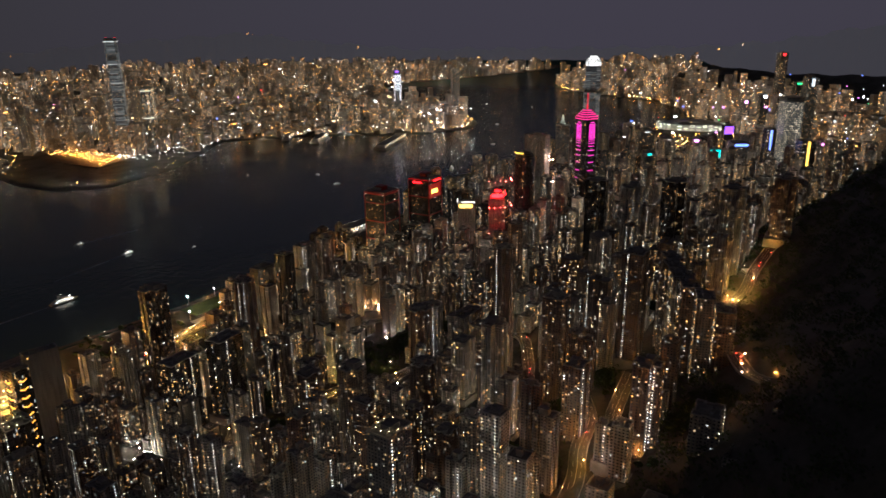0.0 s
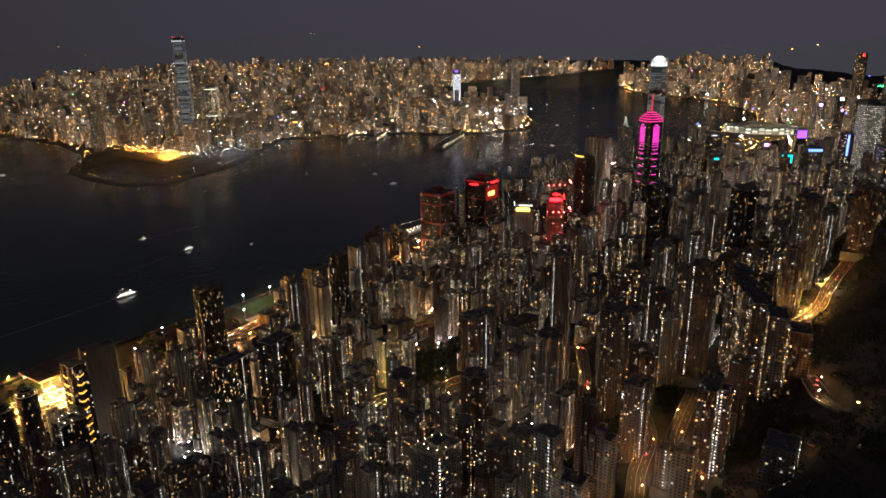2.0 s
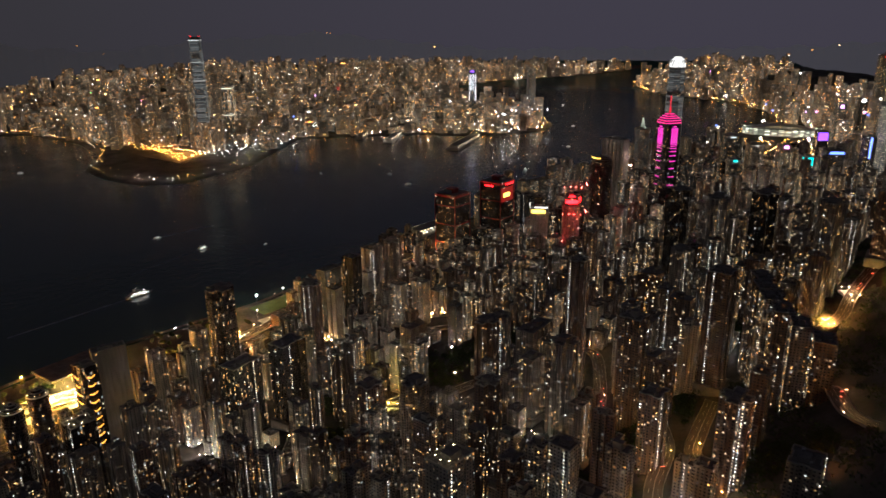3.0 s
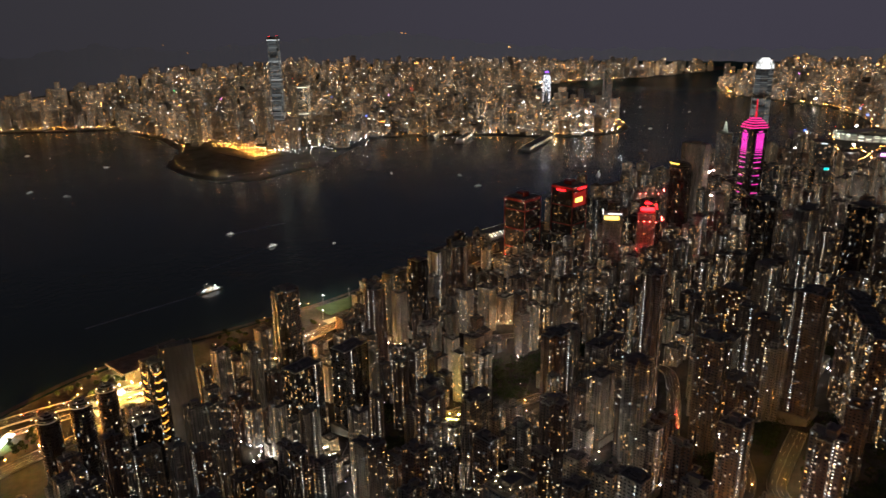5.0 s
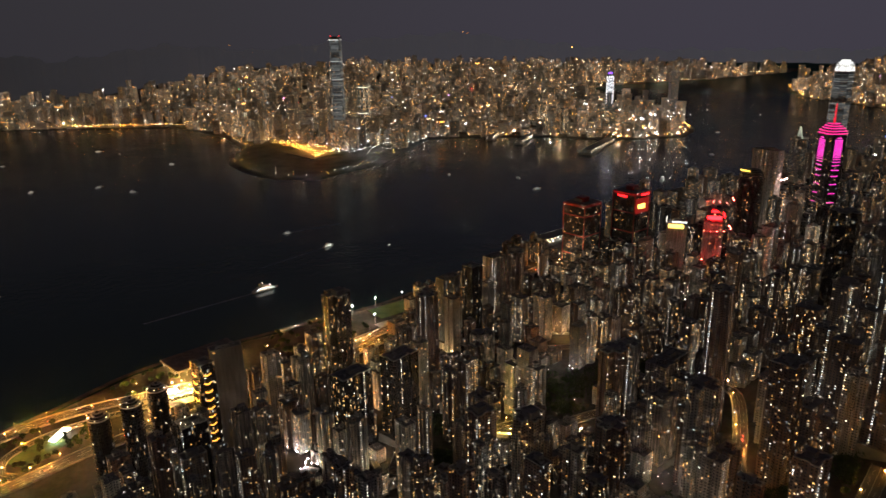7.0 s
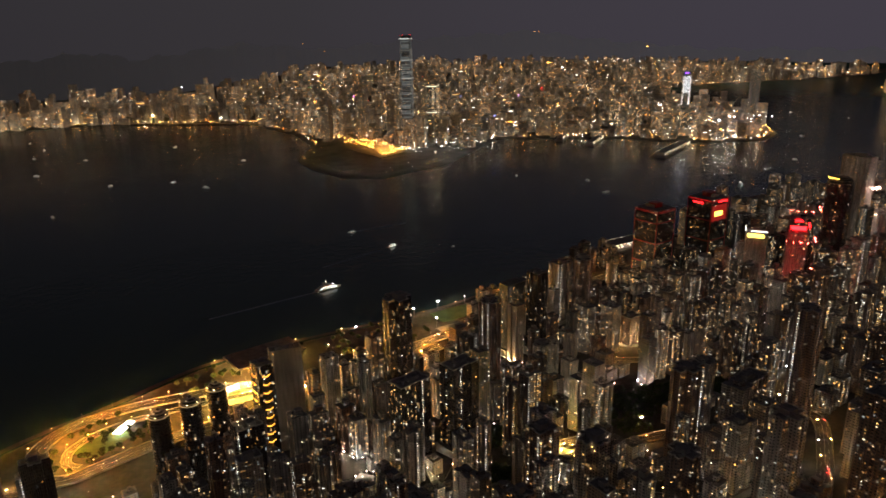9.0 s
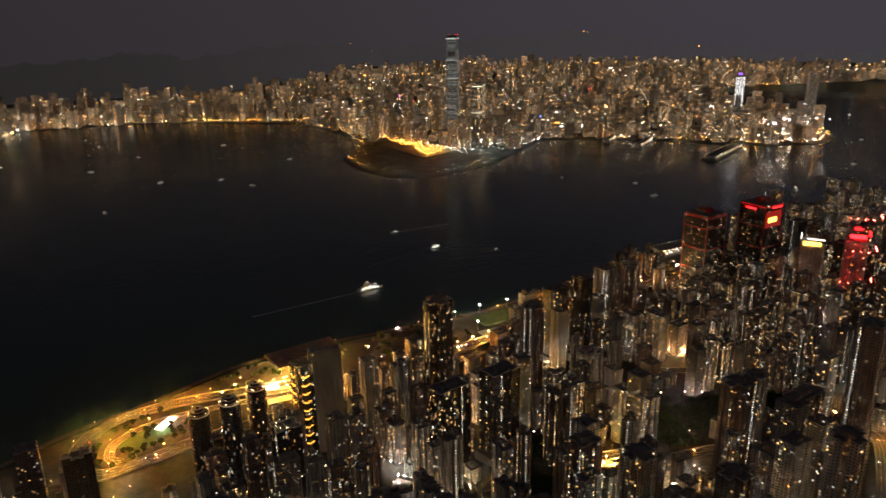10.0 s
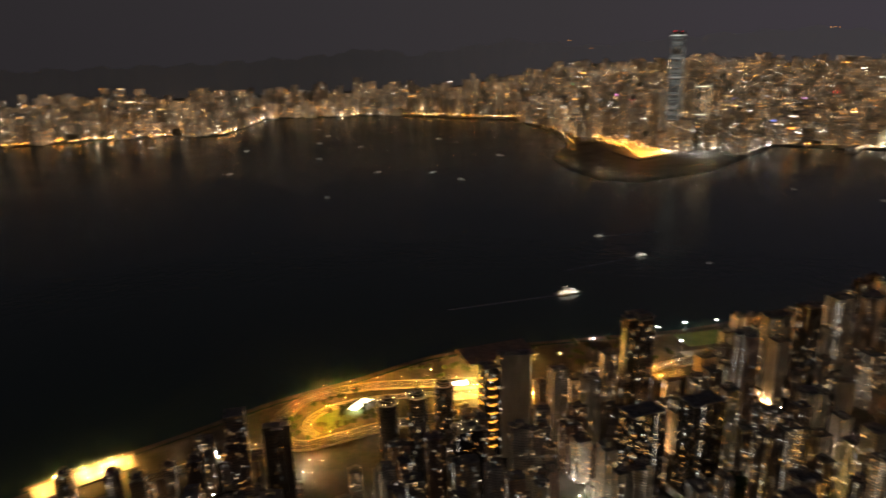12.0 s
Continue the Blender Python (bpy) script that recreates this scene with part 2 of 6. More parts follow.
G_COL = glow("stair_light", [(0.0, (1.0, 0.74, 0.4)), (0.6, (1.0, 0.9, 0.72)), (1.0, COOL)], 2.3, tail=1.2)
G_FAR = glow("far_light", [(0.0, SODIUM), (0.35, AMBER), (0.6, (1.0, 0.58, 0.22)), (0.78, WARM), (0.9, (1.0, 0.92, 0.78)), (1.0, COOL)], 12.0, tail=4.5)
G_ROAD = glow("sodium_lamp", [(0.0, (1.0, 0.30, 0.02)), (1.0, (1.0, 0.44, 0.09))], 2900.0, True, False)
G_LOOP = glow("loop_lamp", [(0.0, (1.0, 0.30, 0.02)), (1.0, (1.0, 0.38, 0.05))], 12000.0, True, False)
G_SHORE = glow("shore_lamp", [(0.0, SODIUM), (0.6, AMBER), (1.0, WARM)], 9.0)
G_WHITE = glow("white_lamp", [(0.0, (1.0, 0.92, 0.75)), (1.0, COOL)], 9.0)
G_RED = glow("red_sign", [(0.0, (1.0, 0.004, 0.005)), (1.0, (1.0, 0.007, 0.008))], 16.0, True, False)
G_STREET = glow("street_lamp", [(0.0, (1.0, 0.5, 0.18)), (0.3, (1.0, 0.7, 0.42)), (0.6, (1.0, 0.88, 0.7)), (1.0, (0.86, 1.0, 0.96))], 1800.0, True, False)
G_FARST = glow("far_street_lamp", [(0.0, (1.0, 0.45, 0.1)), (0.5, (1.0, 0.68, 0.35)), (0.8, WARM), (1.0, COOL)], 6000.0, True, False)
G_FLOOD = glow("park_floodlight", [(0.0, (0.75, 1.0, 0.8)), (1.0, (0.8, 1.0, 0.85))], 150.0, True, False)
G_DIM = glow("dim_floor_light", [(0.0, (0.75, 0.85, 0.9)), (0.7, (0.8, 0.9, 0.88)), (1.0, (1.0, 0.9, 0.7))], 0.32)
G_FLOOR = glow("floor_glow", [(0.0, (0.5, 0.53, 0.52)), (0.5, (0.62, 0.66, 0.6)), (0.9, (0.8, 0.8, 0.7)), (1.0, (1.0, 0.9, 0.7))], 0.19, False, True, 1.6)
G_PURPLE = glow("purple_screen", [(0.0, (0.25, 0.06, 1.0)), (1.0, (0.3, 0.1, 1.0))], 2.5, False, False)
G_BLUE = glow("blue_sign", [(0.0, (0.12, 0.22, 1.0)), (1.0, (0.2, 0.3, 1.0))], 3.0, False, False)
G_CYAN = glow("teal_screen", [(0.0, (0.03, 0.7, 0.62)), (1.0, (0.05, 0.8, 0.7))], 1.6, False, False)
G_GREEN = glow("green_sign", [(0.0, (0.05, 1.0, 0.2)), (1.0, (0.1, 1.0, 0.3))], 3.0, False, False)
G_GOLD = glow("gold_sign", [(0.0, (1.0, 0.55, 0.06)), (1.0, (1.0, 0.6, 0.09))], 4.0, True, False)
G_PINK = glow("violet_lamp", [(0.0, (1.0, 0.25, 0.9)), (1.0, (0.7, 0.35, 1.0))], 5.0, False, False)
G_CHEV = glow("orange_chevron", [(0.0, (1.0, 0.36, 0.04)), (1.0, (1.0, 0.42, 0.05))], 2.4, False, False)
G_HALL = glow("hall_light", [(0.0, (0.9, 1.0, 0.7)), (1.0, (1.0, 0.95, 0.7))], 1.5, False)
G_MAG = glow("magenta_light", [(0.0, (1.0, 0.03, 0.42)), (1.0, (0.95, 0.05, 0.55))], 1.5, False, False)


def water_material():
    m, n, l, b = material("harbour_water", 0.12)
    b.inputs["Base Color"].default_value = (0.035, 0.075, 0.068, 1)
    b.inputs["IOR"].default_value = 1.33
    tc = n.new("ShaderNodeTexCoord")
    a, c = n.new("ShaderNodeTexNoise"), n.new("ShaderNodeTexNoise")
    a.inputs["Scale"].default_value, a.inputs["Detail"].default_value = 0.05, 5
    c.inputs["Scale"].default_value, c.inputs["Detail"].default_value = 0.008, 3
    l.new(tc.outputs["Object"], a.inputs["Vector"])
    l.new(tc.outputs["Object"], c.inputs["Vector"])
    bp = n.new("ShaderNodeBump")
    bp.inputs["Strength"].default_value, bp.inputs["Distance"].default_value = 0.5, 1.3
    l.new(a.outputs[0], bp.inputs["Height"])
    l.new(bp.outputs[0], b.inputs["Normal"])
    rr = n.new("ShaderNodeMapRange")
    rr.inputs[3].default_value, rr.inputs[4].default_value = 0.12, 0.3
    l.new(c.outputs[0], rr.inputs[0])
    l.new(rr.outputs[0], b.inputs["Roughness"])
    return m


M_WATER = water_material()


# ---------------------------------------------------------------- mesh builder
class Build:
    """Collects faces, with wall lengths in metres as a UV map."""

    def __init__(self):
        self.v, self.f, self.uv, self.mi = [], [], [], []

    def face(self, pts, uvs=None, mat=0):
        k = len(self.v)
        self.v.extend(pts)
        self.f.append(tuple(range(k, k + len(pts))))
        self.uv.extend(uvs or [(0, 0)] * len(pts))
        self.mi.append(mat)

    def prism(self, poly, z0, z1, mat=0, top=None, shift=0.0):
        """Walls over a plan that runs anticlockwise, and its top."""
        u, n, k = shift, len(poly), len(self.v)
        self.v.extend([(x, y, z0) for x, y in poly] + [(x, y, z1) for x, y in poly])
        for i in range(n):
            j = (i + 1) % n
            w = math.dist(poly[i], poly[j])
            self.f.append((k + i, k + j, k + n + j, k + n + i))
            self.uv.extend([(u, z0), (u + w, z0), (u + w, z1), (u, z1)])
            self.mi.append(mat)
            u += w
        self.f.append(tuple(range(k + n, k + 2 * n)))
        self.uv.extend([(0.3, 0.05)] * n)
        self.mi.append(mat if top is None else top)

    def box(self, cx, cy, z0, z1, w, d, mat=0, top=None, turn=0.0):
        c, s = math.cos(turn), math.sin(turn)
        self.prism([(cx + c * a * w / 2 - s * b * d / 2, cy + s * a * w / 2 + c * b * d / 2)
                    for a, b in ((-1, -1), (1, -1), (1, 1), (-1, 1))], z0, z1, mat, top)

    def pane(self, x, y, z, nx, ny, w, h, mat=0, out=0.15):
        """A lit pane on a wall whose outward way is (nx, ny)."""
        tx, ty = -ny, nx
        x, y = x + nx * out, y + ny * out
        self.face([(x - tx * w / 2, y - ty * w / 2, z - h / 2), (x + tx * w / 2, y + ty * w / 2, z - h / 2),
                   (x + tx * w / 2, y + ty * w / 2, z + h / 2), (x - tx * w / 2, y - ty * w / 2, z + h / 2)], None, mat)

    def bulb(self, x, y, z, r, mat=0):
        """A small eight-sided lamp."""
        k = len(self.v)
        self.v.extend([(x + r, y, z), (x, y + r, z), (x - r, y, z), (x, y - r, z), (x, y, z + r), (x, y, z - r)])
        for i in range(4):
            j = (i + 1) % 4
            for tri in ((k + i, k + j, k + 4), (k + j, k + i, k + 5)):
                self.f.append(tri)
                self.uv.extend([(0, 0)] * 3)
                self.mi.append(mat)

    def absorb(self, other, m):
        """Takes over another's faces, moved by m."""
        k = len(self.v)
        self.v.extend([tuple(m @ Vector(p)) for p in other.v])
        self.f.extend([tuple(k + i for i in q) for q in other.f])
        self.uv.extend(other.uv)
        self.mi.extend(other.mi)

    def mesh(self, name, mats):
        me = bpy.data.meshes.new(name)
        me.from_pydata(self.v, [], self.f)
        lay = me.uv_layers.new(name="wall")
        lay.data.foreach_set("uv", np.array(self.uv, "f").ravel())
        for m in mats:
            me.materials.append(m)
        me.polygons.foreach_set("material_index", np.array(self.mi, "i"))
        me.update()
        return me

    def thing(self, name, mats, parent=None, label="", category="", group="", kind=""):
        ob = new(name, self.mesh(name, mats))
        if parent:
            ob.parent = parent
        return tagged(ob, label, category, group, kind)


# ---------------------------------------------------------------- ground and water
def polar(name, mat, zfun, radii, label):
    """One sheet round the place, fine where it is near."""
    turns = [radians(a) for a in np.concatenate([np.arange(-35, 135, 0.4), np.arange(135, 325, 5)])]
    R, A = np.meshgrid(radii, turns, indexing="ij")
    X, Y = R * np.sin(A), R * np.cos(A)
    Z = zfun(X, Y)
    nr, na = R.shape
    verts = [shrink(x, y, z)[0] for x, y, z in zip(X.ravel(), Y.ravel(), Z.ravel())]
    faces = [(i * na + j, i * na + (j + 1) % na, (i + 1) * na + (j + 1) % na, (i + 1) * na + j)
             for i in range(nr - 1) for j in range(na)]
    me = bpy.data.meshes.new(name)
    me.from_pydata(verts, [], [f[::-1] for f in faces])
    me.materials.append(mat)
    me.polygons.foreach_set("use_smooth", [True] * len(me.polygons))
    return tagged(new(name, me), label, "", "", "structure")


polar("ground", M_GROUND, height, np.concatenate([np.arange(5, 1500, 12), np.arange(1500, 4000, 30), np.arange(4000, 8900, 150)]),
      "dark city ground rising to wooded hillside")
polar("water", M_WATER, lambda X, Y: X * 0.0, np.concatenate([np.arange(5, 3000, 60), np.arange(3000, 11900, 120)]),
      "dark rippled harbour water reflecting city lights")

RIDGE = [(-60, 2.4), (-20, 2.4), (0, 2.4), (12, 2.45), (20, 2.2), (24.6, 1.7), (28, 2.3), (31, 1.9), (35, 1.35), (41, 1.9), (48, 1.3), (57, 0.8),
         (62, 1.5), (70, 2.2), (82, 2.2), (92, 2.1), (97, 1.7), (104, 0.5), (112, -0.6), (130, -1.5)]


def far_hills():
    m, n, l, b = material("haze_glow_hills", 0.9)
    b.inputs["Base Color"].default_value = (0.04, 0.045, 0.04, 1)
    # haze is painted in: the hills themselves glow, more towards the east
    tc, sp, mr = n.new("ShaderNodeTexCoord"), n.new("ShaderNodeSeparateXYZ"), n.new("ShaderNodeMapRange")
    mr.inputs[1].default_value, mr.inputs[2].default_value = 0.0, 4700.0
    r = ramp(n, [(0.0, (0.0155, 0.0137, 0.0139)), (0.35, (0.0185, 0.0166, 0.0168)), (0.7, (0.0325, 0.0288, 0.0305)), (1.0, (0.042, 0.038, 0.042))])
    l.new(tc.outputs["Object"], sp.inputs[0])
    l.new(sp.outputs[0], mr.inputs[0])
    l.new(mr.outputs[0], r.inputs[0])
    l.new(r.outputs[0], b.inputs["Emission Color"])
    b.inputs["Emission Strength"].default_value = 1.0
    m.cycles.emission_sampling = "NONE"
    bu = Build()
    deg = np.arange(-60, 130, 0.25)
    dep = np.interp(deg, [a for a, _ in RIDGE], [d for _, d in RIDGE])
    dep = dep + 0.12 * np.sin(deg * 2.1) + 0.06 * np.sin(deg * 5.3 + 1) + 0.03 * np.sin(deg * 13.7)
    prev = None
    for a, d in zip(deg, dep):
        sx, sy = math.sin(radians(a)), math.cos(radians(a))
        q = float(np.interp(a, [-60, 30, 42, 92, 97, 130], [4480, 4480, 4780, 4780, 4560, 4560]))
        ring = [(EYE[0] + sx * r, EYE[1] + sy * r, z) for r, z in
                ((q, 538 - q * math.tan(radians(7))), (q + 20, 538 - (q + 20) * math.tan(radians((d + 7) / 2))),
                 (q + 60, 538 - (q + 60) * math.tan(radians(d))), (q + 90, 100))]
        if prev:
            for i in range(3):
                bu.face([prev[i], ring[i], ring[i + 1], prev[i + 1]])
        prev = ring
    bu.thing("backdrop", [m], label="dark hills beyond the far city with haze put in as glow", kind="structure")


far_hills()

# ---------------------------------------------------------------- towers
rng = random.Random(7)
TAKEN = []
JOIN = {}


def plan(kind, w, d):
    """Plans of towers, anticlockwise, with the light wells between flats."""
    a, b = w / 2, d / 2
    if kind == "cross":
        p, q, n = a * 0.42, b * 0.42, 1.6
        return [(-p, -b), (-1.2, -b), (-1.2, -b + n), (1.2, -b + n), (1.2, -b), (p, -b), (p, -q), (a, -q), (a, -1.2), (a - n, -1.2), (a - n, 1.2),
                (a, 1.2), (a, q), (p, q), (p, b), (1.2, b), (1.2, b - n), (-1.2, b - n), (-1.2, b), (-p, b), (-p, q), (-a, q), (-a, 1.2),
                (-a + n, 1.2), (-a + n, -1.2), (-a, -1.2), (-a, -q), (-p, -q)]
    if kind == "slab":
        pts, n = [], max(2, int(w / 9))
        for i in range(n):
            x0, x1 = -a + w * i / n, -a + w * (i + 1) / n
            pts += [(x0 + (0.9 if i else 0), -b), (x1 - (0.9 if i < n - 1 else 0), -b)]
            if i < n - 1:
                pts += [(x1 - 0.9, -b + 1.8), (x1 + 0.9, -b + 1.8)]
        back = [(-x, -y) for x, y in pts]
        return pts + back
    if kind == "bay":
        n = 1.5
        return [(-a, -b), (-a * 0.35, -b), (-a * 0.35, -b + n), (a * 0.35, -b + n), (a * 0.35, -b), (a, -b), (a, -b * 0.3), (a - n, -b * 0.3),
                (a - n, b * 0.3), (a, b * 0.3), (a, b), (a * 0.35, b), (a * 0.35, b - n), (-a * 0.35, b - n), (-a * 0.35, b), (-a, b),
                (-a, b * 0.3), (-a + n, b * 0.3), (-a + n, -b * 0.3), (-a, -b * 0.3)]
    if kind == "round":
        return [(a * math.cos(t), b * math.sin(t)) for t in np.linspace(0, 2 * math.pi, 21)[:-1]]
    if kind == "oct":
        c = 0.3
        return [(-a + w * c, -b), (a - w * c, -b), (a, -b + d * c), (a, b - d * c), (a - w * c, b), (-a + w * c, b), (-a, b - d * c), (-a, -b + d * c)]
    return [(-a, -b), (a, -b), (a, b), (-a, b)]


PANE = {}


def pane_mesh(mat):
    """A lit pane with a thin frame depth, shared by all."""
    if mat.name not in PANE:
        bu = Build()
        bu.prism([(-0.5, -0.5), (0.5, -0.5), (0.5, 0.5), (-0.5, 0.5)], 0, 1, 0)
        PANE[mat.name] = bu.mesh("window", [mat])
    return PANE[mat.name]


def lights(poly, h, r, share, columns, floor=3.1, low=6.0, single=None, strength=(G_WIN, G_COL), size=(1.5, 1.4)):
    """Lit panes of a tower: odd rooms, and whole columns of stair lights."""
    bu, n = Build(), len(poly)
    spots = []
    for i in range(n):
        (ax, ay), (bx, by) = poly[i], poly[(i + 1) % n]
        w = math.hypot(bx - ax, by - ay)
        if w < 2.2:
            continue
        k = max(1, int(w / 2.9))
        for j in range(k):
            u = (j + 0.5) / k
            spots.append((ax + (bx - ax) * u, ay + (by - ay) * u, (by - ay) / w, -(bx - ax) / w))
    if not spots:
        return None
    cols = r.sample(range(len(spots)), min(columns, len(spots)))
    for i, (x, y, nx, ny) in enumerate(spots):
        own = share * r.choice((0.1, 0.3, 0.6, 1.2, 4.2))
        z = low
        while z < h - 2:
            if i in cols:
                if r.random() < 0.93:
                    bu.pane(x, y, z + 1.2, nx, ny, 0.85, 0.95, 1)
            elif r.random() < own:
                ww = size[0] * r.uniform(0.5, 1.0)
                bu.pane(x, y, z + 1.3, nx, ny, ww, size[1] * r.uniform(0.6, 0.85), 0)
            z += floor
    return bu


def roof_plant(bu, w, d, h, r, mat=1):
    """Parapet, lift house, water tanks and ducts."""
    a, b = w / 2, d / 2
    bu.box(r.uniform(-0.1, 0.1) * w, r.uniform(-0.1, 0.1) * d, h, h + r.uniform(3.5, 7), w * r.uniform(0.28, 0.45), d * r.uniform(0.28, 0.45), 0, mat)
    for _ in range(r.randint(2, 4)):
        bu.box(r.uniform(-0.3, 0.3) * w, r.uniform(-0.3, 0.3) * d, h, h + r.uniform(1.2, 3), r.uniform(1.5, 4), r.uniform(1.5, 4), 0, mat)


def tower(x, y, top, w, d, turn=0.0, kind="cross", wall=None, share=0.07, columns=1, seed=0, name="residential_tower", label="", category="tower",
          group="", single=False, base=None, crown=True, podium=True, floor=3.1, size=(1.5, 1.4), glows=None, joined=False):
    """A tower > roof_plant, podium, window(s); top is the roof's height above the sea."""
    r = random.Random(seed * 31 + int(x * 7 + y * 13))
    z0 = ground_at(x, y) - 3 if base is None else base
    (px, py, pz), k = shrink(x, y, z0)
    h = top - z0
    poly = plan(kind, w, d)
    bu = Build()
    bu.prism(poly, 0, h, 0, 1, r.uniform(0, 2))
    wall = wall or M_HOME
    if joined:
        m = Matrix.LocRotScale((px, py, pz), Euler((0, 0, turn)), (k, k, k))
        roof_plant(bu, w, d, h, r, 1)
        JOIN.setdefault(wall.name, (wall, Build()))[1].absorb(bu, m)
        lit = lights(poly, h, r, share, columns, floor, 8.0, size=size)
        if lit:
            JOIN.setdefault("lights", (None, Build()))[1].absorb(lit, m)
        TAKEN.append((x, y, max(w, d) * 0.62))
        return None
    ob = bu.thing(name, [wall, M_ROOF], None, label, category, group)
    ob.matrix_basis = Matrix.LocRotScale((px, py, pz), Euler((0, 0, turn)), (k, k, k))
    if crown:
        ru = Build()
        inner = [(a * 0.93, b * 0.93) for a, b in poly]
        n = len(poly)
        for i in range(n):
            j = (i + 1) % n
            ru.face([(*poly[i], h), (*poly[j], h), (*poly[j], h + 1.3), (*poly[i], h + 1.3)], [(0.3, 0.05)] * 4)
            ru.face([(*inner[j], h), (*inner[i], h), (*inner[i], h + 1.3), (*inner[j], h + 1.3)], [(0.3, 0.05)] * 4)
            ru.face([(*poly[i], h + 1.3), (*poly[j], h + 1.3), (*inner[j], h + 1.3), (*inner[i], h + 1.3)], [(0.3, 0.05)] * 4)
        roof_plant(ru, w, d, h, r)
        rp = ru.thing("roof_plant", [M_CONC, M_ROOF], ob)
        if single:
            for q in (-0.28, 0.28):
                tk = Build()
                tk.prism([(q * w + 1.3 * math.cos(t), q * d * 0.6 + 1.3 * math.sin(t)) for t in np.linspace(0, 2 * math.pi, 11)[:-1]], h, h + 2.6, 0)
                tk.thing("water_tank", [M_METAL], rp, "round steel water tank")
    if podium and h > 50 and r.random() < 0.6:
        pu = Build()
        pu.box(0, 0, 0, 3 + r.uniform(8, 16), w * 1.25, d * 1.25, 0, 1)
        pu.thing("podium", [M_CONC, M_ROOF], ob)
    lit = lights(poly, h, r, share, columns, floor, 8.0, size=size)
    if lit and lit.f:
        mats = list(glows or (G_WIN, G_COL))
        if single:
            chosen = list(zip(lit.f, lit.mi))
            r.shuffle(chosen)
            chosen.sort(key=lambda q: -q[1])
            for q, mi in chosen[:140]:
                p = [Vector(lit.v[i]) for i in q]
                ce = sum(p, Vector()) / 4
                way = (p[1] - p[0]).normalized()
                wo = new("window", pane_mesh(mats[mi]))
                wo.parent = ob
                ww, hh = (p[1] - p[0]).length, (p[3] - p[0]).length
                wo.matrix_basis = Matrix.Translation(ce - Vector((0, 0, hh / 2))) @ Matrix.Rotation(math.atan2(way.y, way.x), 4, "Z") @ Matrix.Diagonal((ww, 0.3, hh, 1))
        else:
            lit.thing("window_lights", mats, ob, kind="stuff")
    TAKEN.append((x, y, max(w, d) * 0.62))
    return ob


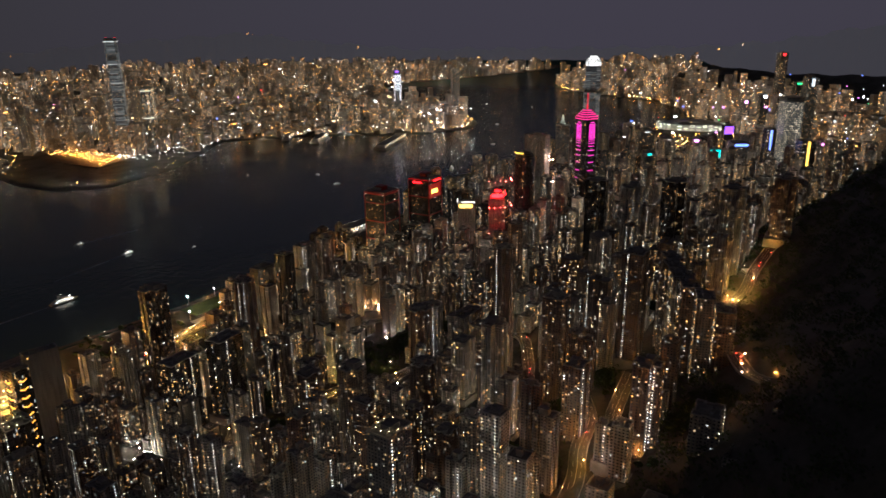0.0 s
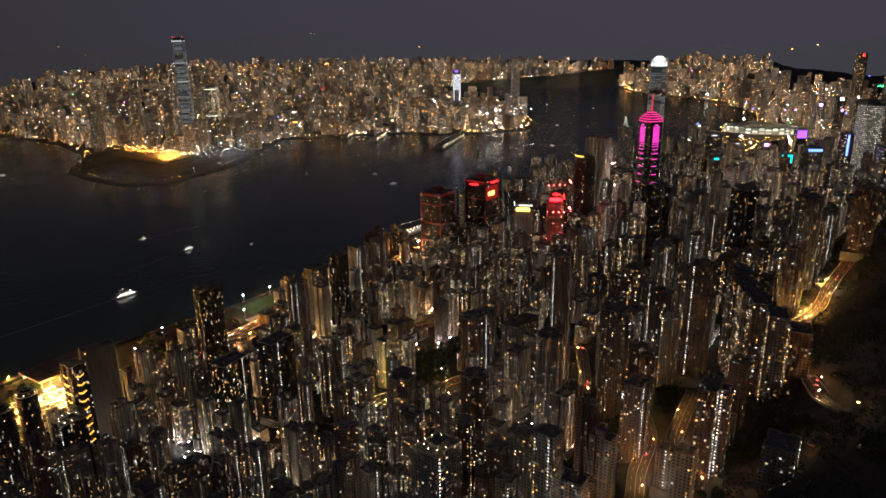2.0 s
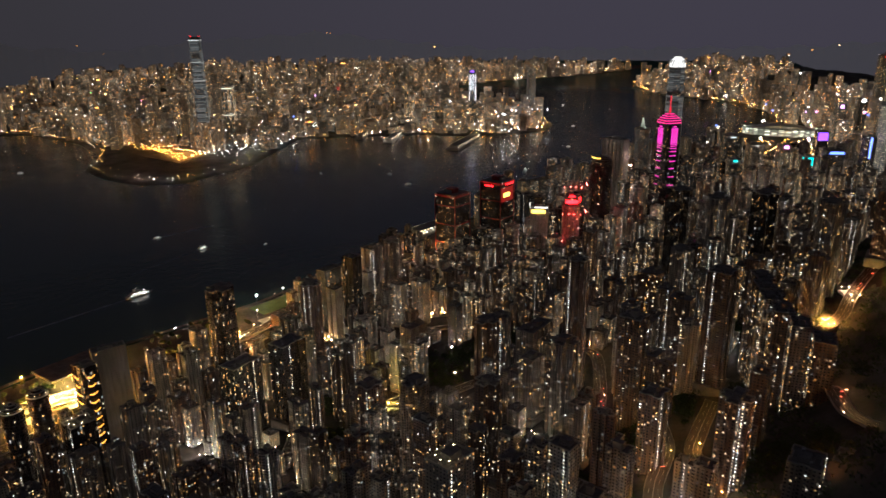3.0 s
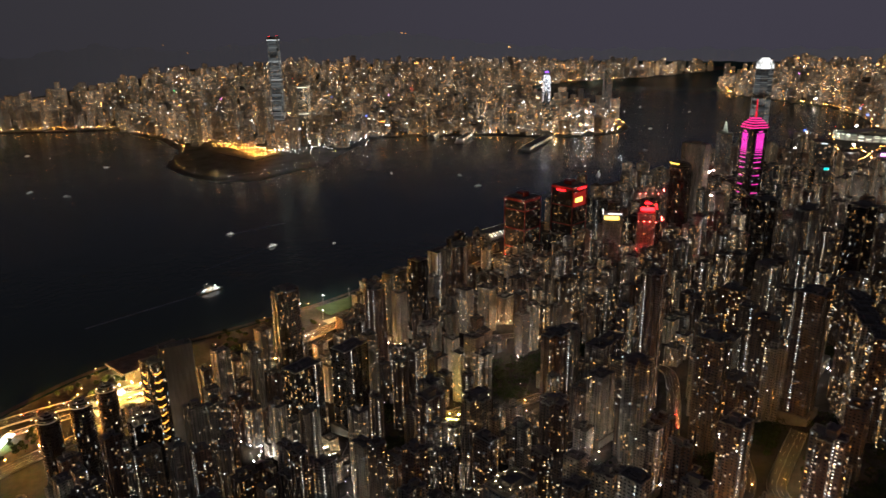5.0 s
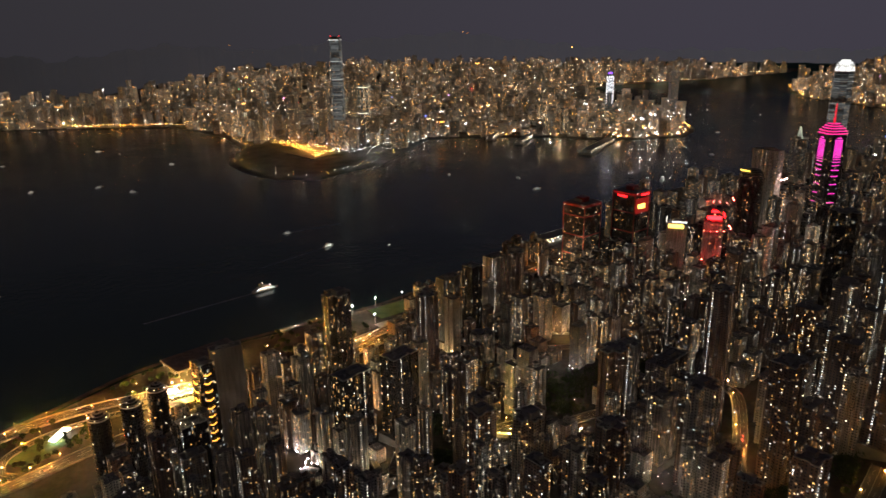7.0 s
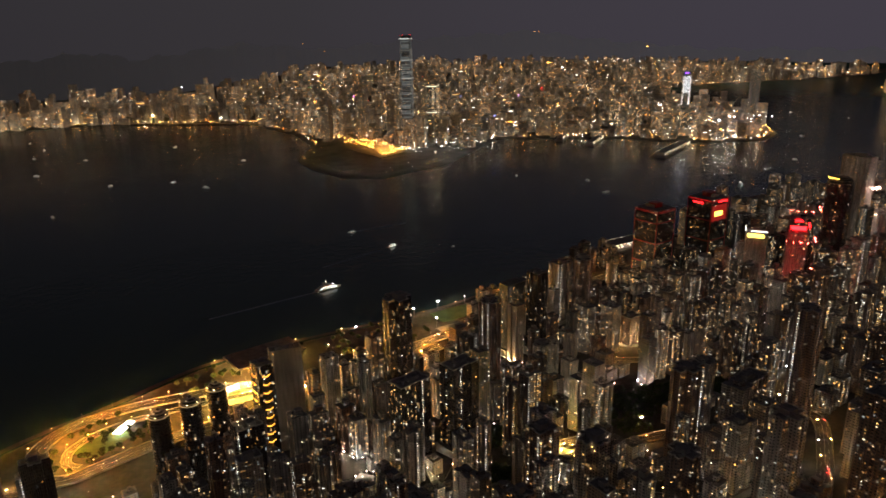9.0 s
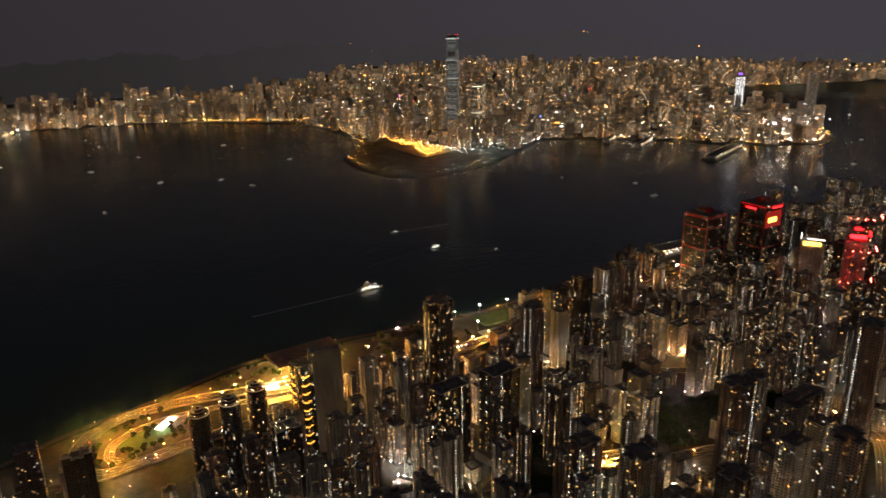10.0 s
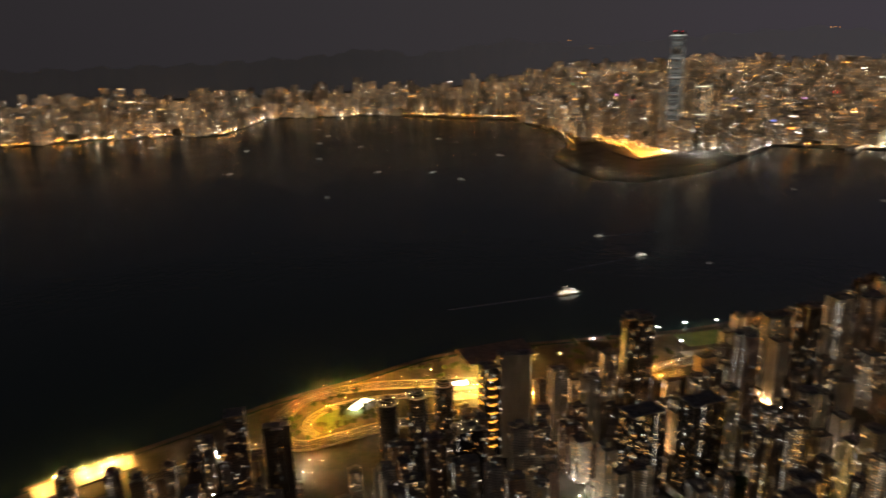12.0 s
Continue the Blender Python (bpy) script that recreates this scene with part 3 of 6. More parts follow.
# shore towers and the high blocks of the slopes: x, y, roof height, width, depth, turn, plan, wall, lit share, stair columns, label
NAMED = [
    (552, 682, 150, 40, 15, 0.5, "rect", "blank", 0.008, 0, "pale blank-sided slab tower beside the waterfront road"),
    (386, 695, 126, 24, 24, 0.3, "round", "dark", 0.03, 0, "dark round-topped tower with small rooftop lamps"),
    (416, 679, 134, 24, 24, 0.3, "round", "dark", 0.03, 0, "dark round-topped tower with small rooftop lamps"),
    (466, 706, 122, 24, 24, 0.3, "round", "dark", 0.03, 0, "dark round-topped tower with small rooftop lamps"),
    (520, 688, 140, 22, 22, 0.2, "bay", "dark", 0.01, 0, "dark tower with orange chevron lights down one corner"),
    (436, 600, 128, 28, 22, 0.25, "bay", "dark", 0.02, 1, "dark tower with lamps round its roof edge"),
    (420, 580, 104, 26, 15, 0.25, "slab", "home", 0.03, 2, "grey slab tower with rows of white stair lights"),
    (609, 522, 134, 44, 26, 0.15, "bay", "dark", 0.17, 1, "dark twin tower with many golden windows"),
    (669, 494, 142, 42, 26, 0.15, "bay", "dark", 0.17, 1, "dark twin tower with many golden windows"),
    (704, 630, 183, 38, 34, 0.2, "cross", "dark", 0.012, 0, "unlit tower under construction with scaffold top"),
    (798, 543, 170, 30, 30, 0.3, "cross", "home", 0.05, 3, "grey cruciform tower with white stair light columns"),
    (640, 640, 110, 22, 18, 0.2, "bay", "white", 0.03, 0, "white tower with plain end wall"),
    (600, 655, 128, 20, 16, 0.2, "bay", "white", 0.03, 1, "white tower with plain end wall"),
    (968, 622, 128, 40, 20, 0.2, "rect", "office", 0.28, 0, "office tower with greenish lit floors"),
    (985, 585, 150, 24, 24, 0.2, "bay", "dark", 0.02, 0, "dark slim tower near the shore"),
    (1090, 560, 150, 34, 30, 0.2, "cross", "home", 0.12, 3, "tower with many stair light columns"),
    (1125, 625, 120, 34, 26, 0.2, "bay", "home", 0.10, 2, "tower with many stair light columns"),
    (1290, 425, 128, 22, 22, 0.2, "round", "white", 0.02, 1, "pale tower with a bright curved light strip"),
    (822, 150, 250, 26, 26, 0.4, "cross", "home", 0.04, 2, "tall slim tower with full-height stair lights"),
    (770, 252, 172, 40, 30, 0.3, "cross", "home", 0.10, 1, "broad cruciform tower with warm windows"),
    (860, 212, 135, 46, 24, 0.2, "slab", "brown", 0.10, 1, "brown tiled slab tower with amber windows"),
    (715, 176, 160, 26, 20, 0.3, "bay", "white", 0.05, 1, "white tower lit from the street below"),
    (655, 122, 215, 30, 28, 0.35, "cross", "white", 0.04, 2, "tall pale twin-block tower with shaded light wells"),
    (556, 252, 190, 30, 28, 0.3, "cross", "home", 0.06, 2, "grey tower with a central column of stair lights"),
    (598, 330, 150, 26, 22, 0.3, "bay", "home", 0.08, 1, "grey slim tower with scattered windows"),
    (572, 178, 198, 28, 26, 0.3, "cross", "brown", 0.07, 1, "brown tower with warm windows"),
    (388, 140, 236, 30, 22, 0.3, "slab", "home", 0.04, 1, "pale tower with a floodlit roof"),
    (470, -96, 245, 26, 22, 0.2, "bay", "home", 0.05, 2, "slender tower on the hillside"),
    (560, -48, 236, 32, 26, 0.25, "cross", "brown", 0.12, 3, "tall brown tower with golden window columns"),
    (700, 60, 236, 24, 24, 0.3, "bay", "brown", 0.05, 1, "tall dark brown slab tower with few lights"),
    (600, 22, 205, 24, 20, 0.3, "bay", "brown", 0.05, 1, "brown tower above the hillside road"),
    (800, -20, 265, 28, 26, 0.25, "bay", "brown", 0.05, 2, "tall brown tower with dark shafts"),
    (1003, 42, 222, 30, 30, 0.3, "cross", "home", 0.07, 2, "tall tower with stair lights"),
    (1190, 70, 268, 40, 36, 0.2, "cross", "dark", 0.05, 1, "tall dark tower on the slope among others"),
    (1170, 10, 264, 42, 36, 0.2, "cross", "home", 0.06, 2, "tall tower on the slope among others"),
    (1150, -60, 282, 44, 38, 0.2, "cross", "dark", 0.05, 1, "tall dark tower on the slope among others"),
    (1130, -150, 280, 40, 36, 0.2, "cross", "home", 0.06, 2, "tall tower on the slope among others"),
    (1180, -230, 290, 40, 34, 0.2, "cross", "home", 0.06, 2, "tall tower on the slope among others"),
    (859, 265, 140, 30, 26, 0.3, "cross", "home", 0.09, 2, "grey tower with warm windows"),
    (905, 508, 76, 26, 24, 0.3, "cross", "white", 0.05, 2, "pale tower lit from below"),
    (858, 492, 98, 30, 24, 0.3, "cross", "white", 0.05, 2, "pale tower lit from below"),
    (620, 640, 78, 18, 16, 0.2, "bay", "home", 0.06, 1, "grey slim tower near the shore"),
    (638, 354, 142, 20, 20, 0.2, "bay", "white", 0.05, 1, "pale slim tower on the slope"),
    (430, -118, 222, 22, 18, 0.4, "bay", "home", 0.06, 1, "low hillside apartment block with few lights"),
    (395, -100, 205, 20, 18, 0.4, "bay", "white", 0.06, 0, "low hillside apartment block with few lights"),
    (455, -150, 232, 24, 16, 0.5, "rect", "home", 0.05, 0, "low hillside apartment block with few lights"),
    (415, -60, 192, 24, 16, 0.3, "slab", "white", 0.08, 1, "low hillside apartment block with few lights"),
    (360, -75, 186, 22, 18, 0.3, "bay", "home", 0.06, 0, "low hillside apartment block with few lights"),
    (520, -130, 222, 22, 20, 0.3, "bay", "home", 0.08, 0, "hillside block with lamps along its roof"),
    (1105, 475, 62, 30, 24, 0.2, "bay", "home", 0.06, 1, "grey mid-rise tower among towers"),
    (222, 722, 150, 20, 18, 0.3, "bay", "brown", 0.02, 0, "slim brown tower beside the quay road"),
    (262, 712, 128, 28, 22, 0.3, "cross", "dark", 0.004, 0, "unlit dark tower beside the quay road"),
]
WALLS = {"home": M_HOME, "blank": M_BLANK, "dark": M_DARK, "office": M_OFFICE, "brown": M_BROWN, "white": M_WHITE}
NAMED_OBS = []
for i, (x, y, top, w, d, turn, kind, wall, share, cols, label) in enumerate(NAMED):
    NAMED_OBS.append(tower(x, y, top, w, d, -turn, kind, WALLS[wall], share * 1.2, cols, i, "residential_tower" if wall not in ("office",) else "office_tower",
                           label, single=(i < 34), podium=i > 5, size=(1.2, 1.5)))

# ---------------------------------------------------------------- landmarks
def put(ob, x, y, z, turn=0.0):
    (px, py, pz), k = shrink(x, y, z)
    ob.matrix_basis = Matrix.LocRotScale((px, py, pz), Euler((0, 0, turn)), (k, k, k))
    return ob


def dress(ob, poly, h, seed, share, cols=0, mats=None, floor=4.0, size=(2.4, 1.8), low=8.0):
    lit = lights(poly, h, random.Random(seed), share, cols, floor, low, size=size)
    if lit and lit.f:
        lit.thing("window_lights", list(mats or (G_WIN, G_COL)), ob, kind="stuff")


def scaled(poly, k):
    return [(a * k, b * k) for a, b in poly]


def ring_lights(bu, poly, z, h, out=0.3):
    """A lit band round a plan."""
    n = len(poly)
    for i in range(n):
        (ax, ay), (bx, by) = poly[i], poly[(i + 1) % n]
        w = math.hypot(bx - ax, by - ay)
        bu.pane((ax + bx) / 2, (ay + by) / 2, z, (by - ay) / w, -(bx - ax) / w, w, h, 0, out)


def magenta_tower():
    poly, bu = [(-4.8, -30), (4.8, -30), (30, -4.8), (30, 4.8), (4.8, 30), (-4.8, 30), (-30, 4.8), (-30, -4.8)], Build()
    bu.prism(poly, 0, 278, 0, 1)
    ob = bu.thing("office_tower", [M_DARK, M_ROOF], None, "dark octagonal skyscraper with magenta light bars and red crown", "skyscraper")
    put(ob, 1905, 178, 4, 0.0)
    cu = Build()
    for i, (k, z) in enumerate(((0.95, 278), (0.78, 284), (0.60, 289), (0.42, 294))):
        cu.prism(scaled(poly, k), z, z + 5, 0, 0)
    cu.thing("crown", [M_DARK], ob, "stepped dark roof crown")
    eu = Build()
    for k, z in ((1.0, 276.6), (0.95, 282.4), (0.78, 288.2), (0.60, 293), (0.42, 298)):
        ring_lights(eu, scaled(poly, k), z, 1.7)
    eu.thing("crown_light", [glow("crown_red", [(0, (1, 0.025, 0.2)), (1, (1, 0.03, 0.25))], 2.2, False, False)], ob, "red crown edge lights")
    su = Build()
    su.prism(scaled(plan("oct", 2.6, 2.6), 1), 299, 343, 0)
    su.prism(scaled(plan("oct", 5, 5), 1), 299, 312, 0)
    su.thing("spire", [glow("spire_red", [(0, (1, 0.01, 0.03)), (1, (1, 0.015, 0.04))], 0.9, False, False)], ob, "red lit roof spire")
    n = len(poly)
    for i in range(1, n, 2):
        (ax, ay), (bx, by) = poly[i], poly[(i + 1) % n]
        w = math.hypot(bx - ax, by - ay)
        lu = Build()
        z, step = 262.0, 2.6
        lu.pane((ax + bx) / 2, (ay + by) / 2, 267, (by - ay) / w, -(bx - ax) / w, w * 0.30, 2.6)
        while z > 110:
            lu.pane((ax + bx) / 2, (ay + by) / 2, z, (by - ay) / w, -(bx - ax) / w, w * (0.56 if z > 190 else 0.5), 1.7)
            z -= step
            if z < 226:
                step = min(22, step * 1.33)
        lu.thing("light_bars", [G_MAG], ob, "magenta horizontal light bars", kind="stuff")
    dress(ob, poly, 276, 4, 0.03)


def crown_tower():
    """The highest tower of the near shore, with a white lit crown."""
    poly, bu = plan("oct", 54, 54), Build()
    for z0, z1, k in ((0, 210, 1.0), (210, 330, 0.95), (330, 385, 0.88)):
        bu.prism(scaled(poly, k), z0, z1, 0, 1)
    ob = bu.thing("skyscraper", [M_OFFICE, M_ROOF], None, "tall stepped skyscraper with a glowing white crown", "skyscraper")
    put(ob, 2387, 222, 4, 0.2)
    # crown has no floodlights on it; its surface is given the glow instead
    cu = Build()
    for i in range(5):
        k0 = (0.88, 0.86, 0.78, 0.64, 0.42)[i]
        cu.prism(scaled(poly, k0), 385 + 6 * i, 391 + 6 * i, 0)
    cu.thing("crown", [glow("crown_white", [(0, (1, 0.95, 0.82)), (1, (1, 0.97, 0.88))], 1.5, False, False)], ob, "white crown glowing in place of floodlights")
    fu = Build()
    for i in range(28):
        t = 2 * math.pi * i / 28
        fu.box(23.5 * math.cos(t), 23.5 * math.sin(t), 380, 409 - 3 * (i % 2), 0.8, 2.4, 0, None, t)
    fu.thing("crown_fins", [M_METAL], ob, kind="stuff")
    gu, rr = Build(), random.Random(12)
    for i in range(60):
        z = 10 + 6.2 * i
        if rr.random() < 0.95:
            ring_lights(gu, scaled(poly, 1.0 if z < 210 else 0.95 if z < 330 else 0.88), z, 3.0, 0.4)
    gu.thing("floor_glow", [G_FLOOR], ob, "dim lit office floors", kind="stuff")


def harbour_tower():
    """The highest tower of the far shore."""
    poly, bu = plan("oct", 62, 62), Build()
    poly = [(max(-31, min(31, a)), max(-31, min(31, b))) for a, b in [(-20, -26), (20, -26), (26, -20), (26, 20), (20, 26), (-20, 26), (-26, 20), (-26, -20)]]
    n = len(poly)
    for z0, z1, k in ((0, 120, 1.0), (120, 300, 0.98), (300, 420, 0.93), (420, 476, 0.88)):
        bu.prism(scaled(poly, k), z0, z1, 0, 1)
    ob = bu.thing("skyscraper", [M_OFFICE, M_ROOF], None, "very tall grey glass skyscraper with lit floor bands", "skyscraper")
    put(ob, 2487, 2253, 4, 0.55)
    lu = Build()
    for z in (462, 413, 292, 200, 340, 370):
        ring_lights(lu, scaled(poly, 0.935 if z > 300 else 1.0), z, 3.2 if z in (462, 292, 413) else 1.5, 0.6)
    lu.thing("floor_lights", [glow("floor_band", [(0, (0.9, 0.95, 0.85)), (1, (1, 0.9, 0.75))], 0.9)], ob, kind="stuff")
    fu, rr = Build(), random.Random(8)
    for i in range(74):
        z = 10 + 6.2 * i
        k = 1.0 if z < 120 else 0.98 if z < 300 else 0.93 if z < 420 else 0.88
        if rr.random() < 0.97:
            ring_lights(fu, scaled(poly, k), z, 3.4, 0.4)
    fu.thing("floor_glow", [G_FLOOR], ob, "dim grey-green lit office floors", kind="stuff")
    bu = Build()
    for a, b in ((-18, -18), (18, -18), (18, 18), (-18, 18)):
        bu.box(a, b, 477, 479, 1.6, 1.6, 0)
    bu.thing("roof_beacons", [glow("beacon_red", [(0, (1, 0.02, 0.02)), (1, (1, 0.03, 0.03))], 3.0, False, False)], ob, "red roof corner beacons", kind="stuff")


def plain_tower(x, y, top, w, d, turn, wall, share, label, kind="bay", mats=None, size=(2.4, 1.8), cols=0, base=None, name="office_tower", seed=1):
    z0 = max(0, ground_at(x, y) - 3) if base is None else base
    bu = Build()
    poly = plan(kind, w, d)
    bu.prism(poly, 0, top - z0, 0, 1)
    ob = bu.thing(name, [wall, M_ROOF], None, label, "tower")
    put(ob, x, y, z0, turn)
    ru = Build()
    roof_plant(ru, w, d, top - z0, random.Random(seed))
    ru.thing("roof_plant", [M_CONC, M_ROOF], ob)
    dress(ob, poly, top - z0, seed, share, cols, mats, size=size)
    TAKEN.append((x, y, max(w, d) * 0.55))
    return ob


def sign(ob, x, y, z, nx, ny, w, h, mat, label, name="sign"):
    """A lit sign box on a tower, in the tower's own measures."""
    bu = Build()
    bu.box(x + nx * 0.6, y + ny * 0.6, z - h / 2, z + h / 2, w, 1.0, 0, None, math.atan2(ny, nx) - math.pi / 2)
    return bu.thing(name, [mat], ob, label)


def wash(ob, w, d, colour, power):
    """Added bulbs hung in the air off two walls, to wash them with colour."""
    bu = Build()
    for i in range(4):
        for z in (60, 120, 180):
            bu.bulb(-w / 2 - 14, (i - 1.5) * d / 3, z, 0.7)
            bu.bulb((i - 1.5) * w / 4, -d / 2 - 14, z, 0.7)
    bu.thing("uplights", [glow("wash_bulb", [(0, colour), (1, colour)], power, True, False)], ob, kind="stuff")


def curved_tower():
    """Dark tower with a barrel top and a gilt rim."""
    bu, n = Build(), 20
    poly = plan("round", 50, 50)
    bu.prism(poly, 0, 205, 0, 1)
    for i in range(6):
        a0 = i / 6 * math.pi / 2
        bu.prism(scaled(poly, math.cos(a0)), 205 + 24 * math.sin(a0), 205 + 24 * math.sin((i + 1) / 6 * math.pi / 2), 0, 1)
    ob = bu.thing("office_tower", [M_DARK, M_ROOF], None, "dark rounded tower with a domed top and gilt rim", "tower")
    put(ob, 1606, 285, 8)
    TAKEN.append((1606, 285, 24))
    lu = Build()
    for i in range(9):
        t = 2.0 + i * 0.14
        lu.box(23.5 * math.cos(t), 23.5 * math.sin(t), 226, 228, 2.2, 1.2, 0, None, t + math.pi / 2)
    lu.thing("rim_light", [G_GOLD], ob, "gold rim lights", kind="stuff")
    dress(ob, poly, 200, 3, 0.03)


G_REDPANEL = glow("red_panel", [(0, (0.75, 0.02, 0.015)), (1, (0.8, 0.03, 0.02))], 0.3, True, False)


def shore_landmarks():
    magenta_tower()
    TAKEN.append((1905, 178, 40))
    crown_tower()
    harbour_tower()
    curved_tower()
    ob = plain_tower(1800, 292, 248, 62, 26, 1.25, M_WHITE, 0.10, "pale slab tower washed with orange light", "slab", size=(1.6, 1.4), seed=3)
    wash(ob, 62, 26, (1.0, 0.6, 0.42), 520)
    ob = plain_tower(2290, 300, 205, 44, 44, 0.1, M_OFFICE, 0.10, "grey harbour tower with a white pointed top", "oct", (G_DIM, G_COL), seed=5)
    bu = Build()
    for i in range(4):
        bu.prism(scaled(plan("oct", 16, 16), 1 - i * 0.25), 201 + 9 * i, 210 + 9 * i, 0)
    bu.thing("pointed_top", [G_HALL], ob, "white lit pointed top")
    # twin red-framed towers at the ferry terminal
    for (x, y, top), (sx, lab) in zip(((1490, 610, 150), (1580, 530, 168)), ((0, "dark twin tower with red steel frame"), (1, "dark twin tower with red frame and gold sign"))):
        ob = plain_tower(x, y, top, 58, 58, -0.25, M_DARK, 0.035, lab, "rect", seed=int(x))
        fu = Build()
        for a, b in ((-29.4, -29.4), (29.4, -29.4), (29.4, 29.4), (-29.4, 29.4)):
            fu.box(a, b, 0, top - 3, 1.6, 1.6)
        for z in (30, 75, 120, top - 8):
            ring = [(-29.6, -29.6), (29.6, -29.6), (29.6, 29.6), (-29.6, 29.6)]
            for i in range(4):
                (ax, ay), (bx, by) = ring[i], ring[(i + 1) % 4]
                fu.box((ax + bx) / 2, (ay + by) / 2, z, z + 2.4, 59 if i % 2 == 0 else 1.4, 1.4 if i % 2 == 0 else 59)
        fu.box(0, 0, top - 3, top + 9, 20, 20)
        fu.thing("red_frame", [M_REDPAINT], ob, "dark red painted steel frame")
        rl = Build()
        ring_lights(rl, plan("rect", 59, 59), top - 4, 1.2, 0.5)
        rl.thing("edge_light", [glow("dim_red", [(0, (0.5, 0.01, 0.01)), (1, (0.6, 0.012, 0.012))], 0.25 + sx * 0.8, False, False)], ob)
        if sx:
            sign(ob, -2, -29.6, 136, 0, -1, 50, 34, G_REDPANEL, "dim red lit upper facade", "lit_panel")
            sign(ob, -6, -31, 135, 0, -1, 26, 10, G_GOLD, "gold lit sign of plain bars")
            sign(ob, 8, -29.5, 160, 0, -1, 30, 2.2, G_RED, "red lit roof sign")
            sign(ob, -29.5, 4, 157, -1, 0, 24, 2, G_RED, "red lit roof sign")
    # signed blocks beside them
    ob = plain_tower(1500, 400, 128, 46, 40, 0.3, M_WHITE, 0.07, "pale hotel block with a gold roof sign", "bay", seed=11)
    sign(ob, -23.4, 2, 119, -1, 0, 30, 8, G_GOLD, "gold lit sign of plain bars")
    sign(ob, 0, 20.4, 127, 0, 1, 34, 3, G_WHITE, "white lit roof edge")
    sign(ob, -23.4, -4, 128, -1, 0, 30, 2.4, G_WHITE, "white lit roof edge")
    ob = plain_tower(1480, 322, 150, 36, 36, 0.3, M_REDWALL, 0.05, "block with red roof signs, washed red by added bulbs", "bay", seed=12)
    sign(ob, -18.4, 0, 144, -1, 0, 26, 7, G_RED, "bright red lit roof sign")
    sign(ob, 0, -18.4, 146, 0, -1, 24, 6, G_RED, "bright red lit roof sign")
    # the red cast on these walls comes mostly from added floating bulbs
    wash(ob, 36, 36, (1.0, 0.03, 0.02), 300)
    ob = plain_tower(1600, 350, 140, 34, 30, 0.3, M_HOME, 0.08, "mid-rise block with reddish wall lights", "bay", seed=13)
    sign(ob, -17.4, 0, 133, -1, 0, 14, 3, G_RED, "small red lit sign")
    # square tower with a lamp at every window
    ob = plain_tower(2520, -405, 287, 56, 56, 0.3, M_OFFICE, 0.0, "square tower with a dotted grid of white lamps", "rect", seed=14)
    gu = Build()
    for i in range(4):
        nx, ny = ((0, -1), (1, 0), (0, 1), (-1, 0))[i]
        for fl in range(38):
            for c in range(11):
                u = (c - 5) * 5.0
                gu.pane(nx * 28 - ny * u, ny * 28 + nx * u, 20 + fl * 6.2, nx, ny, 2.4, 2.0)
    gu.thing("window_lights", [glow("grid_lamp", [(0, (1, 0.8, 0.5)), (1, (1, 0.9, 0.7))], 1.6)], ob, kind="stuff")
    # the business district beyond
    for x, y, top, w, wall, mat, sw, sh, lab in (
            (2640, -470, 340, 44, M_OFFICE, G_WHITE, 10, 26, "angular glass skyscraper with white edge lights"),
            (2420, -250, 150, 60, M_OFFICE, G_BLUE, 40, 7, "broad office block with a blue lit parapet"),
            (2460, -180, 120, 40, M_OFFICE, G_CYAN, 32, 26, "office block with a teal screen"),
            (2700, -230, 165, 40, M_DARK, G_PURPLE, 30, 26, "office block with a violet screen"),
            (2840, -420, 250, 42, M_DARK, G_WHITE, 12, 12, "dark tower with a white roof lamp"),
            (2950, -480, 300, 40, M_DARK, G_GREEN, 30, 5, "dark tower with a green roof line"),
            (2900, -500, 262, 44, M_OFFICE, G_RED, 26, 6, "office tower with a red roof sign"),
            (3850, -520, 365, 46, M_DARK, G_RED, 8, 10, "tall stepped tower with a red roof beacon"),
            (2350, -330, 205, 36, M_DARK, G_BLUE, 5, 60, "dark tower with a blue light strip"),
            (2250, -420, 190, 50, M_DARK, G_GOLD, 5, 70, "dark tower beside a golden street"),
            (2600, -120, 130, 44, M_HOME, G_PINK, 14, 8, "block with a violet lamp"),
            (2350, 40, 190, 60, M_OFFICE, G_WHITE, 16, 3, "broad harbour office tower with scattered floors lit"),
            (2330, -30, 170, 52, M_WHITE, G_WHITE, 10, 2, "pale harbour tower with scattered floors lit"),
            (2170, 20, 150, 40, M_OFFICE, G_CYAN, 12, 6, "office block with a small teal sign"),
            (3350, -330, 190, 44, M_OFFICE, G_PINK, 12, 12, "office tower with a violet roof lamp"),
            (3500, -420, 200, 44, M_DARK, G_WHITE, 12, 10, "office tower with a white roof lamp")):
        ob = plain_tower(x, y, top, w, w * 0.8, 0.25, wall, 0.09, lab, "rect", seed=int(top))
        sign(ob, -w / 2, 0, top - max(0, ground_at(x, y) - 3) - sh / 2 - 2, -1, 0, sw, sh, mat, "lit sign of plain bars")
